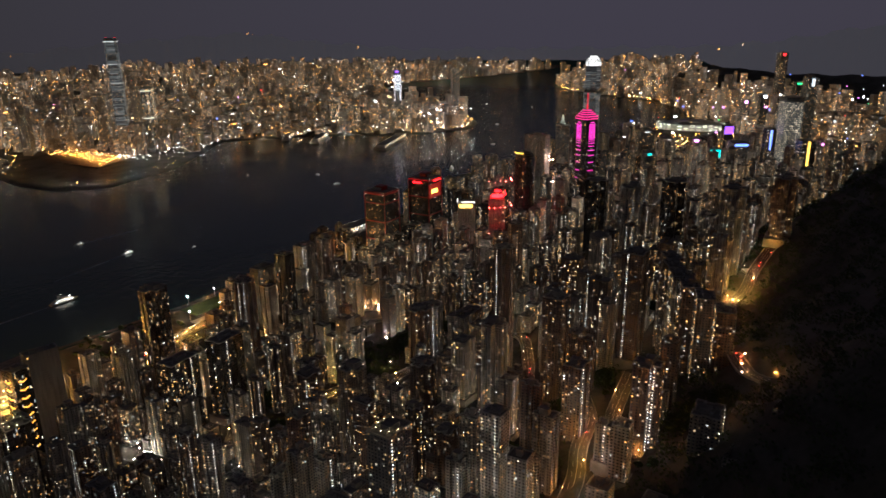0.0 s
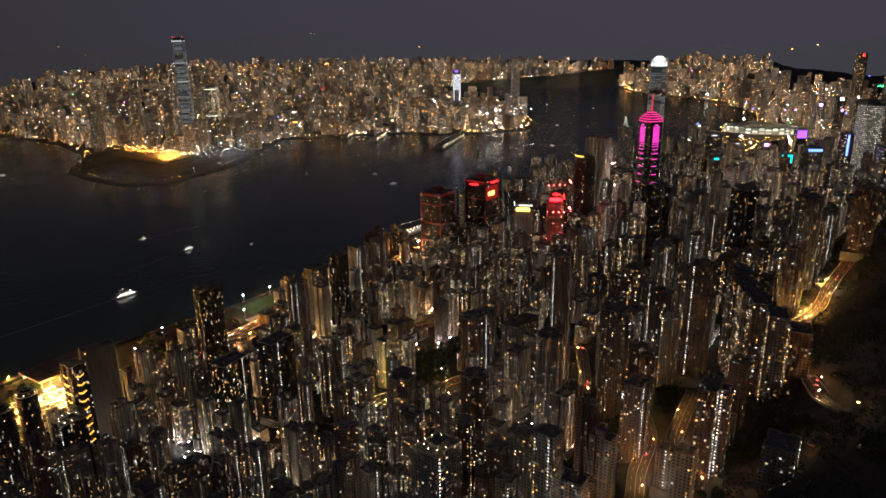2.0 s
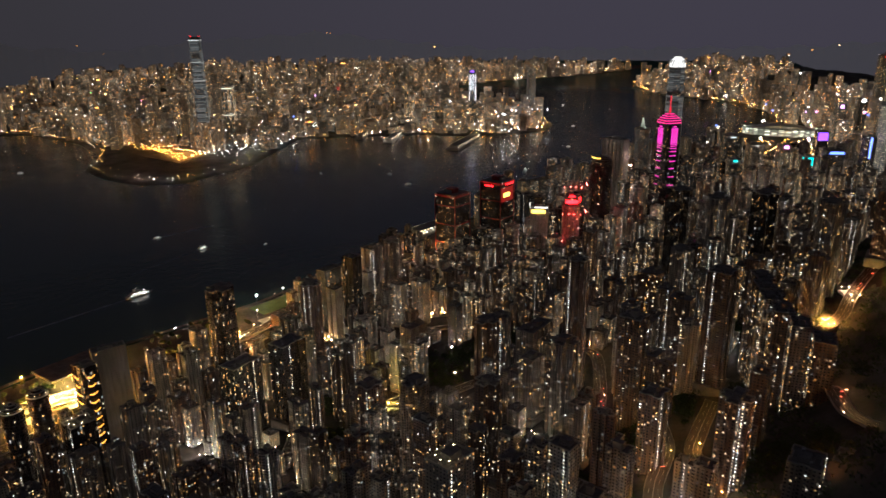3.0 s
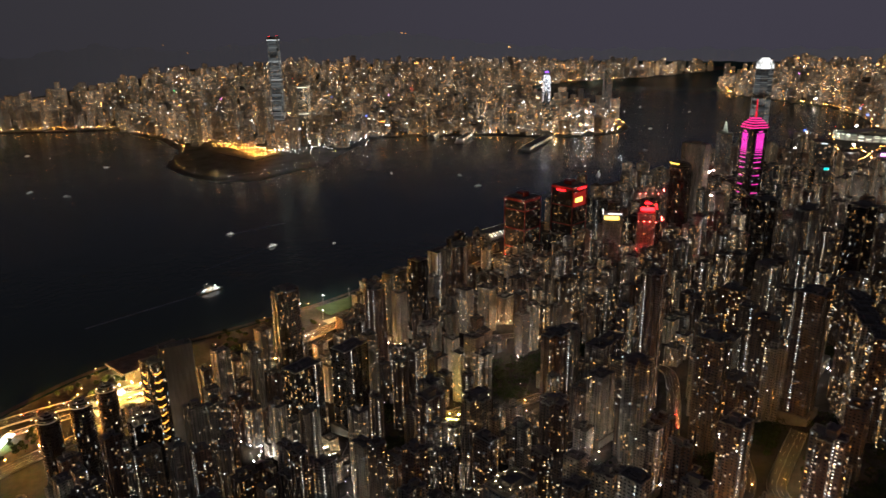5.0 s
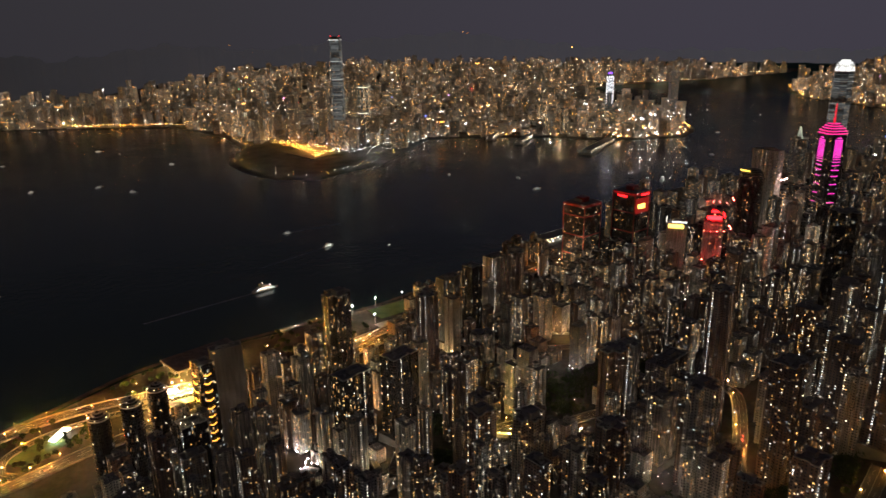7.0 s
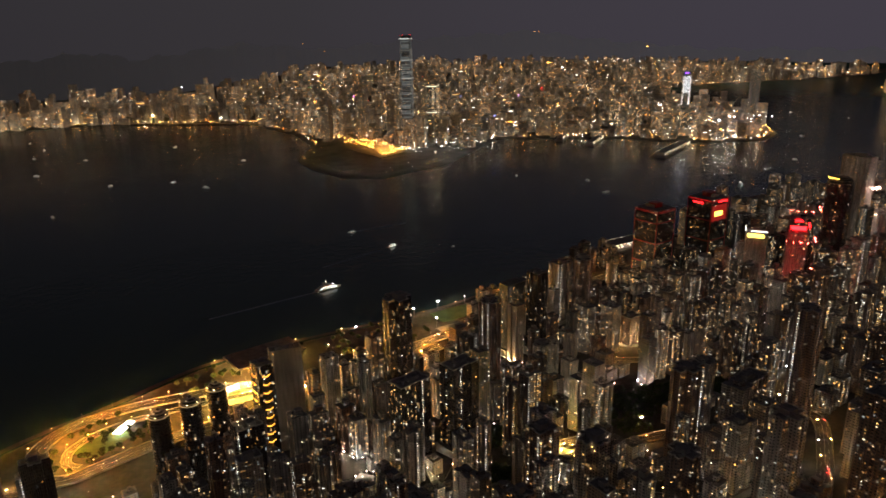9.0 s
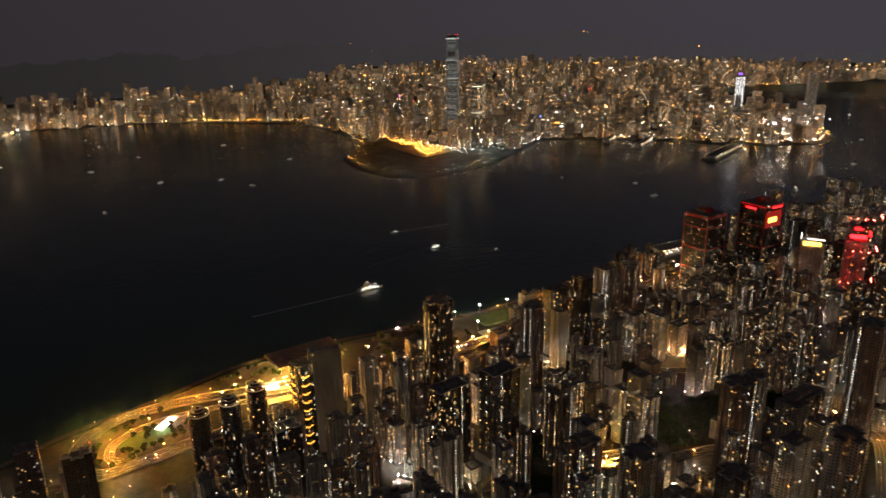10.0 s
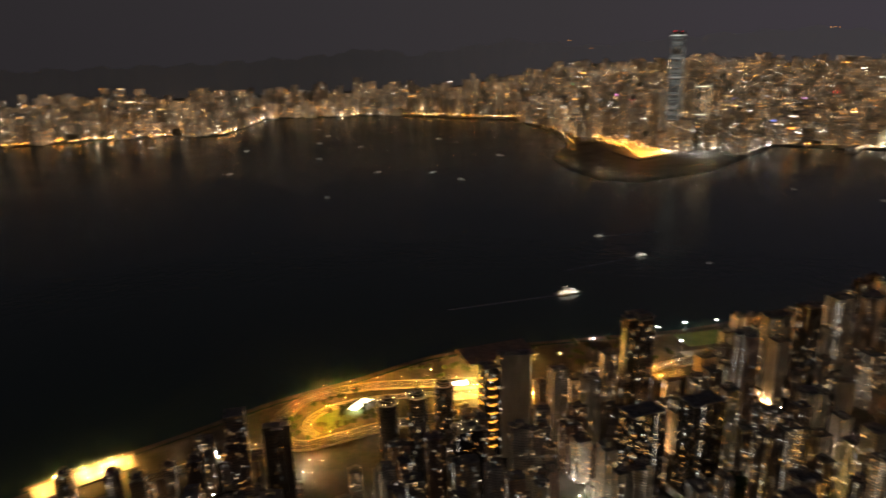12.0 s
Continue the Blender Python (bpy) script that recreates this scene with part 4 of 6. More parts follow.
    # far shore towers
    for x, y, top, w, wall, share, mats, lab in (
            (2640, 2230, 262, 90, M_OFFICE, 0.25, (G_WIN, G_COL), "broad dark residential slab with lit floor lines"),
            (2560, 2420, 235, 60, M_HOME, 0.10, None, "tall residential tower of the far shore"),
            (2760, 2400, 250, 50, M_HOME, 0.12, None, "tall residential tower of the far shore"),
            (2420, 2480, 225, 70, M_HOME, 0.10, None, "tall residential tower of the far shore"),
            (2300, 2600, 200, 70, M_HOME, 0.10, None, "tall residential tower of the far shore"),
            (3960, 1180, 268, 50, M_OFFICE, 0.3, (G_DIM, G_COL), "tall grey tower on the far point"),
            (3300, 1500, 120, 60, M_OFFICE, 0.25, None, "harbour hotel block with lit floors"),
            (3360, 1660, 130, 50, M_OFFICE, 0.25, None, "harbour office block with lit floors"),
            (3430, 1320, 110, 60, M_OFFICE, 0.3, None, "harbour office block with lit floors")):
        ob = plain_tower(x, y, top, w, w * 0.5 if w > 60 else w * 0.8, 0.55, wall, share, lab, "rect", mats, (3.0, 2.0), 0, None, "residential_tower" if wall is M_HOME else "office_tower", int(x + y))
        if w == 90:
            bl = Build()
            for z in (250, 190, 130, 60):
                ring_lights(bl, plan("rect", 90, 45), z, 2.6, 0.6)
            bl.thing("floor_lights", [G_HALL], ob, kind="stuff")
    ob = plain_tower(3877, 1508, 262, 52, 40, 0.4, M_OFFICE, 0.35, "white lit skyscraper with bright vertical fins", "rect", (G_DIM, G_COL), seed=40)
    fu = Build()
    for i in range(6):
        fu.box(-26.6, -16 + i * 6.4, 150 if i % 5 else 90, 238, 1.0, 1.5)
        fu.box(-22 + i * 9, -20.6, 150 if i % 5 else 90, 238, 1.5, 1.0)
    fu.thing("light_fins", [glow("fin_white", [(0, (1, 0.96, 0.88)), (1, (0.95, 0.97, 1))], 2.6, False, False)], ob, "white vertical light fins", kind="stuff")
    sign(ob, -26, 0, 255, -1, 0, 20, 8, G_PURPLE, "violet roof light")
    for x, y, z, w, h, mat in ((3560, 1990, 60, 90, 14, G_WHITE), (3500, 1620, 95, 10, 34, G_HALL), (3760, 1080, 40, 30, 14, G_WHITE), (3640, 1060, 30, 40, 10, G_GOLD),
                               (3560, 1240, 70, 14, 10, G_BLUE), (3840, 1330, 80, 16, 14, G_BLUE), (4300, 2700, 90, 26, 8, G_RED), (3300, 3500, 80, 20, 10, G_PINK), (2500, 3300, 70, 10, 30, G_GOLD)):
        ob = plain_tower(x, y, z + h / 2 + 4, max(30, w), 26, 0.6, M_HOME, 0.15, "far harbour block with a bright lit front", "rect", seed=int(x))
        sign(ob, 0, -13, z - max(0, ground_at(x, y) - 3), 0, -1, w, h, mat, "bright lit front of plain bars")


M_REDPAINT = mottled("red_steel_paint", (0.22, 0.02, 0.02), (0.34, 0.035, 0.03), 0.3, 0.5)
M_REDWALL = facade("reddish_wall", [(0.42, 0.30, 0.28), (0.45, 0.33, 0.3)])
shore_landmarks()


def exhibition_hall():
    """Low hall on the water with three overlapping wing roofs and lit glass fronts."""
    root = tagged(new("exhibition_hall"), "low harbour hall with wing roofs and pale lit glass", "hall")
    put(root, 3650, -130, 3, math.pi / 2)
    bu = Build()
    bu.prism([(170 * math.cos(t), -75 + 95 * abs(math.sin(t)) ** 0.6 * (1 if math.sin(t) >= 0 else -0.4)) for t in np.linspace(0, 2 * math.pi, 33)[:-1]], 0, 26, 0, 1)
    bu.thing("hall_body", [M_CONC, M_ROOF], root)
    for i, (w, y0, z) in enumerate(((320, -80, 34), (230, -40, 46), (140, 0, 56))):
        ru, n = Build(), 16
        for j in range(n):
            a, b = j / n * 2 - 1, (j + 1) / n * 2 - 1
            za, zb = z - 14 * a * a * a * a + 5 * a * a, z - 14 * b ** 4 + 5 * b * b
            for dz, s in ((0, 1), (-2, -1)):
                q = [(a * w / 2, y0 - 30, za + dz), (b * w / 2, y0 - 30, zb + dz), (b * w / 2, y0 + 50, zb + dz - 4), (a * w / 2, y0 + 50, za + dz - 4)]
                ru.face(q[::s])
            ru.face([(a * w / 2, y0 - 30, za - 2), (b * w / 2, y0 - 30, zb - 2), (b * w / 2, y0 - 30, zb), (a * w / 2, y0 - 30, za)])
            ru.face([(b * w / 2, y0 + 50, zb - 6), (a * w / 2, y0 + 50, za - 6), (a * w / 2, y0 + 50, za - 4), (b * w / 2, y0 + 50, zb - 4)])
        ru.thing("wing_roof", [M_METAL], root, "curved pale metal roof")
    gu = Build()
    for z in (8, 15, 22, 29):
        for j in range(36):
            t = j / 36 * 2 * math.pi
            gu.pane(172 * math.cos(t), -75 + 98 * abs(math.sin(t)) ** 0.6 * (1 if math.sin(t) >= 0 else -0.4), z, math.cos(t), math.sin(t), 22, 3.5)
    gu.thing("lit_front", [G_HALL], root, "pale lit glass front", kind="stuff")


exhibition_hall()

# ---------------------------------------------------------------- curved row of hillside blocks
for i in range(6):
    u = i / 5
    x, y = 845 - 150 * u, -62 - 58 * u + 14 * math.sin(u * math.pi)
    tower(x, y, 250 - 6 * u, 30, 20, 0.35 - 0.35 * u, "slab", M_BROWN if i % 2 else M_HOME, 0.13, 0, 70 + i, "apartment_block",
          "block of a curved hillside apartment row with pale roof", single=True, podium=False)

PARKS = [(884, 372, 55), (800, 330, 40), (700, 480, 34), (620, 35, 45), (680, 30, 30), (560, 80, 26), (930, 330, 45), (985, 292, 34), (623, 404, 26),
         (746, -9, 30), (805, 43, 22), (572, -95, 32), (999, -26, 26), (520, 20, 24)]
# ---------------------------------------------------------------- roads
LOOP = [(1500, 640), (1250, 690), (1000, 735), (860, 757), (760, 775), (680, 815), (610, 868), (545, 903), (480, 936), (425, 953), (375, 955), (335, 935), (312, 900), (308, 862),
        (328, 838), (375, 832), (440, 826), (520, 806), (600, 783), (680, 765), (780, 742), (900, 722)]
INNER = [(640, 832), (575, 862), (510, 892), (450, 915), (400, 920), (362, 908), (345, 880), (352, 860)]
SLOPE_ROADS = [[(430, 20), (500, 8), (567, 12), (640, 10), (700, 24)], [(587, 64), (621, 58), (680, 84), (745, 100), (823, 114), (941, 147), (974, 195), (1050, 215)],
               [(540, -40), (590, -33), (627, -16), (680, -18), (760, -26)], [(560, -150), (588, -140), (650, -134), (740, -132), (812, -118), (870, -100), (915, -75)],
               [(735, 159), (700, 190), (672, 240)], [(835, 275), (822, 292), (780, 318)], [(1050, 420), (1030, 450), (1005, 490)], [(905, -75), (1003, -161), (1106, -192), (1200, -240)],
               [(700, 400), (742, 385), (790, 350)], [(700, 520), (640, 470), (600, 450)], [(120, 880), (190, 878), (260, 868), (308, 850)]]
ROADS = [(LOOP, 11), (INNER, 6)] + [(r, 15) for r in SLOPE_ROADS]


def smooth_line(pts, step=9.0):
    """A curve through the points, at even steps."""
    out = []
    p = [Vector((*q, 0)) for q in pts]
    p = [2 * p[0] - p[1]] + p + [2 * p[-1] - p[-2]]
    for i in range(1, len(p) - 2):
        n = max(2, int((p[i + 1] - p[i]).length / step))
        for j in range(n):
            t = j / n
            out.append(0.5 * (2 * p[i] + (p[i + 1] - p[i - 1]) * t + (2 * p[i - 1] - 5 * p[i] + 4 * p[i + 1] - p[i + 2]) * t * t
                              + (3 * p[i] - p[i - 1] - 3 * p[i + 1] + p[i + 2]) * t ** 3))
    out.append(p[-2])
    return out


LANES = []


def road(pts, half, lift, label, lamps, raised=False, lamp_mat=None):
    """A road deck with kerb walls, lane lines and lamps on poles."""
    line = smooth_line(pts)
    n = len(line)
    deck, walls, marks, lamp_bu, poles = Build(), Build(), Build(), Build(), Build()
    side, zs = [], []
    for i, q in enumerate(line):
        d = (line[min(n - 1, i + 1)] - line[max(0, i - 1)]).normalized()
        side.append(Vector((-d.y, d.x, 0)))
        zs.append(max(ground_at(q.x + k * side[-1].x * half, q.y + k * side[-1].y * half) for k in (-1, 0, 1)))
    for _ in range(6):
        zs = [(zs[max(0, i - 1)] + zs[i] * 2 + zs[min(n - 1, i + 1)]) / 4 for i in range(n)]
    zs = [max(4, z) + lift for z in zs]
    at = lambda i, k, dz=0.0: (line[i].x + side[i].x * k, line[i].y + side[i].y * k, zs[i] + dz)
    for i in range(n - 1):
        deck.face([at(i, half), at(i, -half), at(i + 1, -half), at(i + 1, half)])
        for s in (1, -1):
            e = half * s
            o, t = e + 0.35 * s, 1.0
            for a, b, za, zb in ((e, e, 0, t), (e, o, t, t), (o, o, t, -1.6)):
                q = [at(i, a, za), at(i + 1, a, za), at(i + 1, b, zb), at(i, b, zb)]
                walls.face(q)
            if raised:
                walls.face([at(i, half, -1.6), at(i + 1, half, -1.6), at(i + 1, -half, -1.6), at(i, -half, -1.6)])
        for k in (-half * 0.5, 0, half * 0.5):
            if i % 2 == 0 or k == 0:
                marks.face([at(i, k - 0.12, 0.03), at(i + 1, k - 0.12, 0.03), at(i + 1, k + 0.12, 0.03), at(i, k + 0.12, 0.03)][::-1])
        if i % lamps == 0:
            s = 1 if (i // lamps) % 2 else -1
            x, y, z = at(i, s * (half - 0.5))
            poles.box(x, y, z, z + 9, 0.25, 0.25)
            bx, by, bz = at(i, s * (half - 2.5))
            poles.box((x + bx) / 2, (y + by) / 2, z + 8.9, z + 9.1, 2.2, 0.25, 0, None, math.atan2(by - y, bx - x))
            lamp_bu.bulb(bx, by, z + 8.6, 0.3)
        if raised and i % 4 == 0:
            walls.box(line[i].x, line[i].y, zs[i] - lift - 4, zs[i] - 1.5, 2.2, 2.2)
    ob = deck.thing("road", [M_ASPH], None, label, kind="structure")
    walls.thing("road_edge_walls", [M_CONC], None, "low concrete walls along a road", kind="structure")
    marks.thing("lane_lines", [M_PAINT], None, "white painted lane lines", kind="structure")
    poles.thing("lamp_poles", [M_METAL], None, "steel lamp poles along a road", kind="stuff")
    lamp_bu.thing("road_lamps", [lamp_mat or G_ROAD], None, "sodium lamp heads along a road", kind="stuff")
    LANES.append((line, zs, half))
    return line, zs


M_PAINT = mottled("road_paint", (0.6, 0.6, 0.57), (0.75, 0.75, 0.72), 0.5)
road(LOOP, 11, 6.0, "raised asphalt road looping beside the water", 2, True, G_LOOP)
road(INNER, 6, 0.6, "asphalt slip road inside the loop", 3, False, G_LOOP)
for pts in SLOPE_ROADS:
    road(pts, 8.0, 0.7, "asphalt street climbing between the towers", 5)

# ---------------------------------------------------------------- the rest of the island's towers
CLEAR = [(1000, 815, 95), (400, 890, 100), (480, 890, 90), (690, 890, 85), (560, 860, 70), (722, 384, 36), (1640, 700, 110), (780, 740, 60), (860, 800, 90), (3000, -130, 170), (2780, -60, 120)] + PARKS


def free(x, y, gap):
    for a, b, r in TAKEN:
        if (a - x) ** 2 + (b - y) ** 2 < (r + gap) ** 2:
            return False
    for a, b, r in CLEAR:
        if (a - x) ** 2 + (b - y) ** 2 < r * r:
            return False
    for pts, half in ROADS:
        for (ax, ay), (bx, by) in zip(pts, pts[1:]):
            ex, ey = bx - ax, by - ay
            u = max(0, min(1, ((x - ax) * ex + (y - ay) * ey) / (ex * ex + ey * ey)))
            if math.hypot(x - ax - u * ex, y - ay - u * ey) < half + gap * 0.8:
                return False
    return True


# streets and courts with low blocks before them: x, y, ground height
OPEN = [(x, y, ground_at(x, y)) for x, y in ((795, 113), (824, 114), (860, 125), (941, 147), (647, 139), (680, 210), (615, -17), (776, -150), (860, -104), (981, -163), (1060, -180), (1105, -200),
                                             (724, 378), (690, 600), (548, 542), (587, 465), (1030, 450), (932, 600), (884, 372), (800, 330), (930, 330), (985, 292), )]


def low_limit(x, y):
    """Highest roof that keeps the open streets in sight from the hill."""
    best = 1e9
    for ox, oy, oz in OPEN:
        dx, dy = EYE[0] - ox, EYE[1] - oy
        ring = math.hypot(dx, dy)
        along, off = ((x - ox) * dx + (y - oy) * dy) / ring, abs((x - ox) * dy - (y - oy) * dx) / ring
        if 0 < along < 260 and off < 22:
            best = min(best, oz + (EYE[2] - oz) * along / ring - 3)
    return best


HOMES = ["grey residential tower with scattered warm windows", "tall thin concrete tower with stair lights", "beige tiled residential tower at night",
         "brown residential tower with warm windows", "old mid-rise block with a cluttered flat roof"]


def fill_island():
    """Rows of towers along streets that run with the shore, with lanes across."""
    r = random.Random(21)
    cu, su = math.cos(-0.25), math.sin(-0.25)
    for u0, u1, k in ((-150, 640, 1.0), (640, 1350, 1.22), (1350, 2900, 1.7)):
        v, row = -750.0, 0
        while v < 1150:
            u, col = u0, 0
            while u < u1:
                x0, y0 = u + r.uniform(-2.5, 2.5), v + r.uniform(-2.5, 2.5)
                u += 25 * k + (17 * k if col % 5 == 4 else 0)
                col += 1
                x, y = cu * x0 - su * y0, su * x0 + cu * y0
                dx, dy = x - EYE[0], y - EYE[1]
                ring, turn = math.hypot(dx, dy), math.degrees(math.atan2(dx, dy))
                s = inland(x, y)
                if ring < 240 or ring > 2850 or not -4 < turn < 112:
                    continue
                if s < 42 or s > (1010 if x < 640 else 930 if x < 1000 else 1000) or r.random() < 0.08:
                    continue
                if 285 < x < 1000 and y > 715 or x < 285 and s < 120:
                    continue
                w, d = r.uniform(13, 22) * min(k, 1.5), r.uniform(12, 18) * min(k, 1.5)
                if not free(x, y, max(w, d) * 0.42):
                    continue
                g = ground_at(x, y)
                pick = r.random() + 0.35 * noise.noise((x / 130, y / 130, 3.0))
                if ring > 1500 and s < 600:
                    h = r.uniform(60, 140)
                elif pick < 0.33:
                    h = r.uniform(16, 42)
                elif pick < 0.72:
                    h = r.uniform(48, 85)
                else:
                    h = r.uniform(80, 122)
                if s < 230 and ring < 1500:
                    h = min(h, r.uniform(18, 42) if s < 110 else r.uniform(25, 85))
                if 1100 < x < 1560 and s < 330:
                    h = min(h, r.uniform(20, 62))
                if ring < 420:
                    h = min(h, r.uniform(18, 60))
                h = min(h, low_limit(x, y) - g)
                if h < 9:
                    continue
                office = ring > 1500 and s < 500
                tower(x, y, g + h, w, d, -0.25 + r.uniform(-0.06, 0.06) + r.choice((0, 0, math.pi / 2)),
                      r.choice(("cross", "bay", "bay", "slab", "rect") if h > 45 else ("rect", "bay", "slab")),
                      r.choice((M_OFFICE, M_DARK, M_HOME)) if office else r.choice((M_HOME, M_HOME, M_HOME, M_BROWN, M_WHITE)), r.choice((0.03, 0.07, 0.12, 0.2)), r.choice((0, 0, 1, 2)) if h > 45 else 0,
                      r.randint(0, 999), "office_tower" if office else "residential_tower",
                      "dark office tower with part of its floors lit" if office else (HOMES[4] if h < 45 else HOMES[r.randint(0, 3)]),
                      group="island towers", size=(1.25, 1.5) if ring < 800 else (1.7, 1.8), joined=ring > 610)
            v += (25 if row % 2 else 37) * k
            row += 1


fill_island()
for key, (wall, bu) in JOIN.items():
    if wall:
        bu.thing("tower_blocks", [wall, M_ROOF], label="dense rows of towers farther along the island shore", category="buildings", kind="stuff")
    else:
        bu.thing("tower_lights", [G_WIN, G_COL], label="warm windows and white stair lights of the farther towers", category="lights", kind="stuff")


def street_lamps():
    """Lamps in the gaps between the towers, and along the far streets."""
    r, near, far = random.Random(3), Build(), Build()
    for _ in range(7000):
        dist, a = 230 + 2500 * r.random() ** 1.3, radians(r.uniform(2, 110))
        x, y = EYE[0] + dist * math.sin(a), EYE[1] + dist * math.cos(a)
        s = inland(x, y)
        if s < 15 or s > (1000 if x < 640 else 900) or x < 300 and r.random() < 0.85 or not free(x, y, 1.5):
            continue
        if dist < 1500 and noise.noise((x / 70, y / 70, 9.0)) < -0.06:
            continue
        near.bulb(x, y, ground_at(x, y) + 8, 0.22 if dist < 800 else 0.34)
    near.thing("street_lamps", [G_STREET], label="warm street lamp heads between the towers", category="street lamp", kind="stuff")
    n = 0
    while n < 1100:
        dist, a = 2700 + 4500 * r.random() ** 1.4, radians(r.uniform(-9, 110))
        x, y = EYE[0] + dist * math.sin(a), EYE[1] + dist * math.cos(a)
        if dist > 5600 + 160 * max(0, math.degrees(a) - 32) or sample(GK, x, y) < 20 and not (dist > 2850 and 20 < inland(x, y) < 700):
            continue
        n += 1
        if x < 2550 and y < 2750 and sample(GK, x, y) > 0:
            continue
        (px, py, pz), k = shrink(x, y, ground_at(x, y) + 14)
        far.bulb(px, py, pz, 0.5 * k)
    far.thing("far_street_lamps", [G_FARST], label="amber street lamps among the far city blocks", category="street lamp", kind="stuff")


street_lamps()


# ---------------------------------------------------------------- the far city across the harbour
def far_city():
    r = random.Random(5)
    walls, dim, lamps, strips = Build(), Build(), Build(), Build()
    n = 0
    while n < 5200:
        dist, a = (2700 + 5600 * r.random() ** 1.2, radians(r.uniform(-9, 112))) if n < 4500 else (r.uniform(6700, 8350), radians(r.uniform(58, 92)))
        x, y = EYE[0] + dist * math.sin(a), EYE[1] + dist * math.cos(a)
        sk = sample(GK, x, y)
        si = inland(x, y)
        if sk < 45 and not (dist > 2850 and 25 < si < 900):
            continue
        if dist > 5800 + 160 * max(0, math.degrees(a) - 32):
            continue
        if 2650 < x < 3950 and -330 < y < 120:
            continue
        if x < 2500 and y < 2700 and sk > 0 and (x < 2350 or y < 2100):
            continue
        n += 1
        g = ground_at(x, y)
        h = r.choice((25, 40, 60, 60, 80, 110)) * r.uniform(0.8, 1.25) * (1.25 if si > 0 else 1.0)
        w, d = r.uniform(22, 60), r.uniform(18, 34)
        t = r.uniform(-0.3, 0.3) + math.pi / 2 * r.randint(0, 1) + 0.5
        (px, py, pz), k = shrink(x, y, g - 5)
        (walls if noise.noise((x / 330, y / 330, 5.0)) + r.uniform(-0.25, 0.25) > 0.02 else dim).box(px, py, pz, pz + (h + 5) * k, w * k, d * k, 0, 1, t)
        c, s = math.cos(t), math.sin(t)
        if r.random() < 0.2:
            lw, lz = min(w * 0.9, r.choice((6, 10, 16, 30))), r.choice((0.3, 0.6, 0.85, 0.96, 0.96))
            for nx, ny, half in ((0, -1, d / 2), (-1, 0, w / 2)):
                strips.pane(px + (c * nx - s * ny) * half * k, py + (s * nx + c * ny) * half * k, pz + (lz * h + 5) * k, c * nx - s * ny, s * nx + c * ny,
                            min(lw, w if ny else d) * k, r.uniform(1.8, 4.5) * k, 0, 0.6)
        for _ in range(int((r.uniform(1, 10) + h / 14) * (2.0 if si > 0 else 1) * (0.4 + 1.9 * max(0, 0.45 + noise.noise((x / 260, y / 260, 1.0)))) * (1.3 if dist < 4300 else 0.8))):
            u, v = r.uniform(-0.5, 0.5), r.choice((-0.5, 0.5))
            lx, ly, nx, ny = (u * w, v * d, 0, 1 if v > 0 else -1) if r.random() < 0.5 else (v * w, u * d, 1 if v > 0 else -1, 0)
            q = 1.3 + dist / 3600
            lamps.pane(px + (c * lx - s * ly) * k, py + (s * lx + c * ly) * k, pz + (r.uniform(0.1, 0.97) * h + 5) * k, c * nx - s * ny, s * nx + c * ny,
                       q * r.uniform(0.6, 2.0) * k, q * r.uniform(0.5, 1.2) * k, 0, 0.5)
    dim.thing("far_buildings", [M_FARDIM, M_ROOF], label="darker far city blocks across the harbour", category="buildings", kind="stuff")
    walls.thing("far_buildings", [M_FAR, M_ROOF], label="dense far city blocks across the harbour", category="buildings", kind="stuff")
    strips.thing("lit_fronts", [glow("lit_front", [(0.0, SODIUM), (0.4, AMBER), (0.7, GOLD), (0.85, WARM), (1.0, COOL)], 10.0, False, True, 3.0)],
                 label="bright lit podium fronts and roof signs of the far city", category="lights", kind="stuff")
    lamps.thing("far_city_lights", [G_FAR], label="amber and white windows of the far city", category="lights", kind="stuff")


far_city()


def district_lamps():
    """Coloured roof lamps and signs of the business district and the far shore."""
    r = random.Random(31)
    for mat, n, lab in ((G_PINK, 16, "violet roof lamps"), (G_WHITE, 60, "white roof lamps"), (G_RED, 22, "red roof beacons"), (G_BLUE, 16, "blue roof signs"),
                        (G_GREEN, 6, "green roof signs"), (G_GOLD, 26, "golden roof signs")):
        bu = Build()
        for _ in range(n):
            dist, a = r.uniform(2500, 5200), radians(r.uniform(86, 106)) if r.random() < 0.7 else radians(r.uniform(30, 70))
            x, y = EYE[0] + dist * math.sin(a), EYE[1] + dist * math.cos(a)
            if inland(x, y) < 20 and sample(GK, x, y) < 20:
                continue
            (px, py, pz), k = shrink(x, y, ground_at(x, y) + r.uniform(60, 190))
            bu.bulb(px, py, pz, (1.5 if mat in (G_RED, G_GOLD) else 4.0) * k * r.uniform(0.6, 1.3))
        bu.thing("roof_lamps", [mat], label=lab + " over the far business district", category="lamps", kind="stuff")
    bu = Build()
    for a, d in ((39.6, 1.45), (41.2, 2.05), (57.2, 0.85), (65.5, 2.0), (94.6, 2.0), (93, 2.3), (17.3, 3.9), (57.5, 0.9)):
        bu.bulb(EYE[0] + 4700 * math.sin(radians(a)), EYE[1] + 4700 * math.cos(radians(a)), 538 - 4700 * math.tan(radians(d)), 3.0)
    bu.thing("hilltop_lamps", [G_SHORE], label="lone lamps on the far hilltops", category="lamps", kind="stuff")


district_lamps()

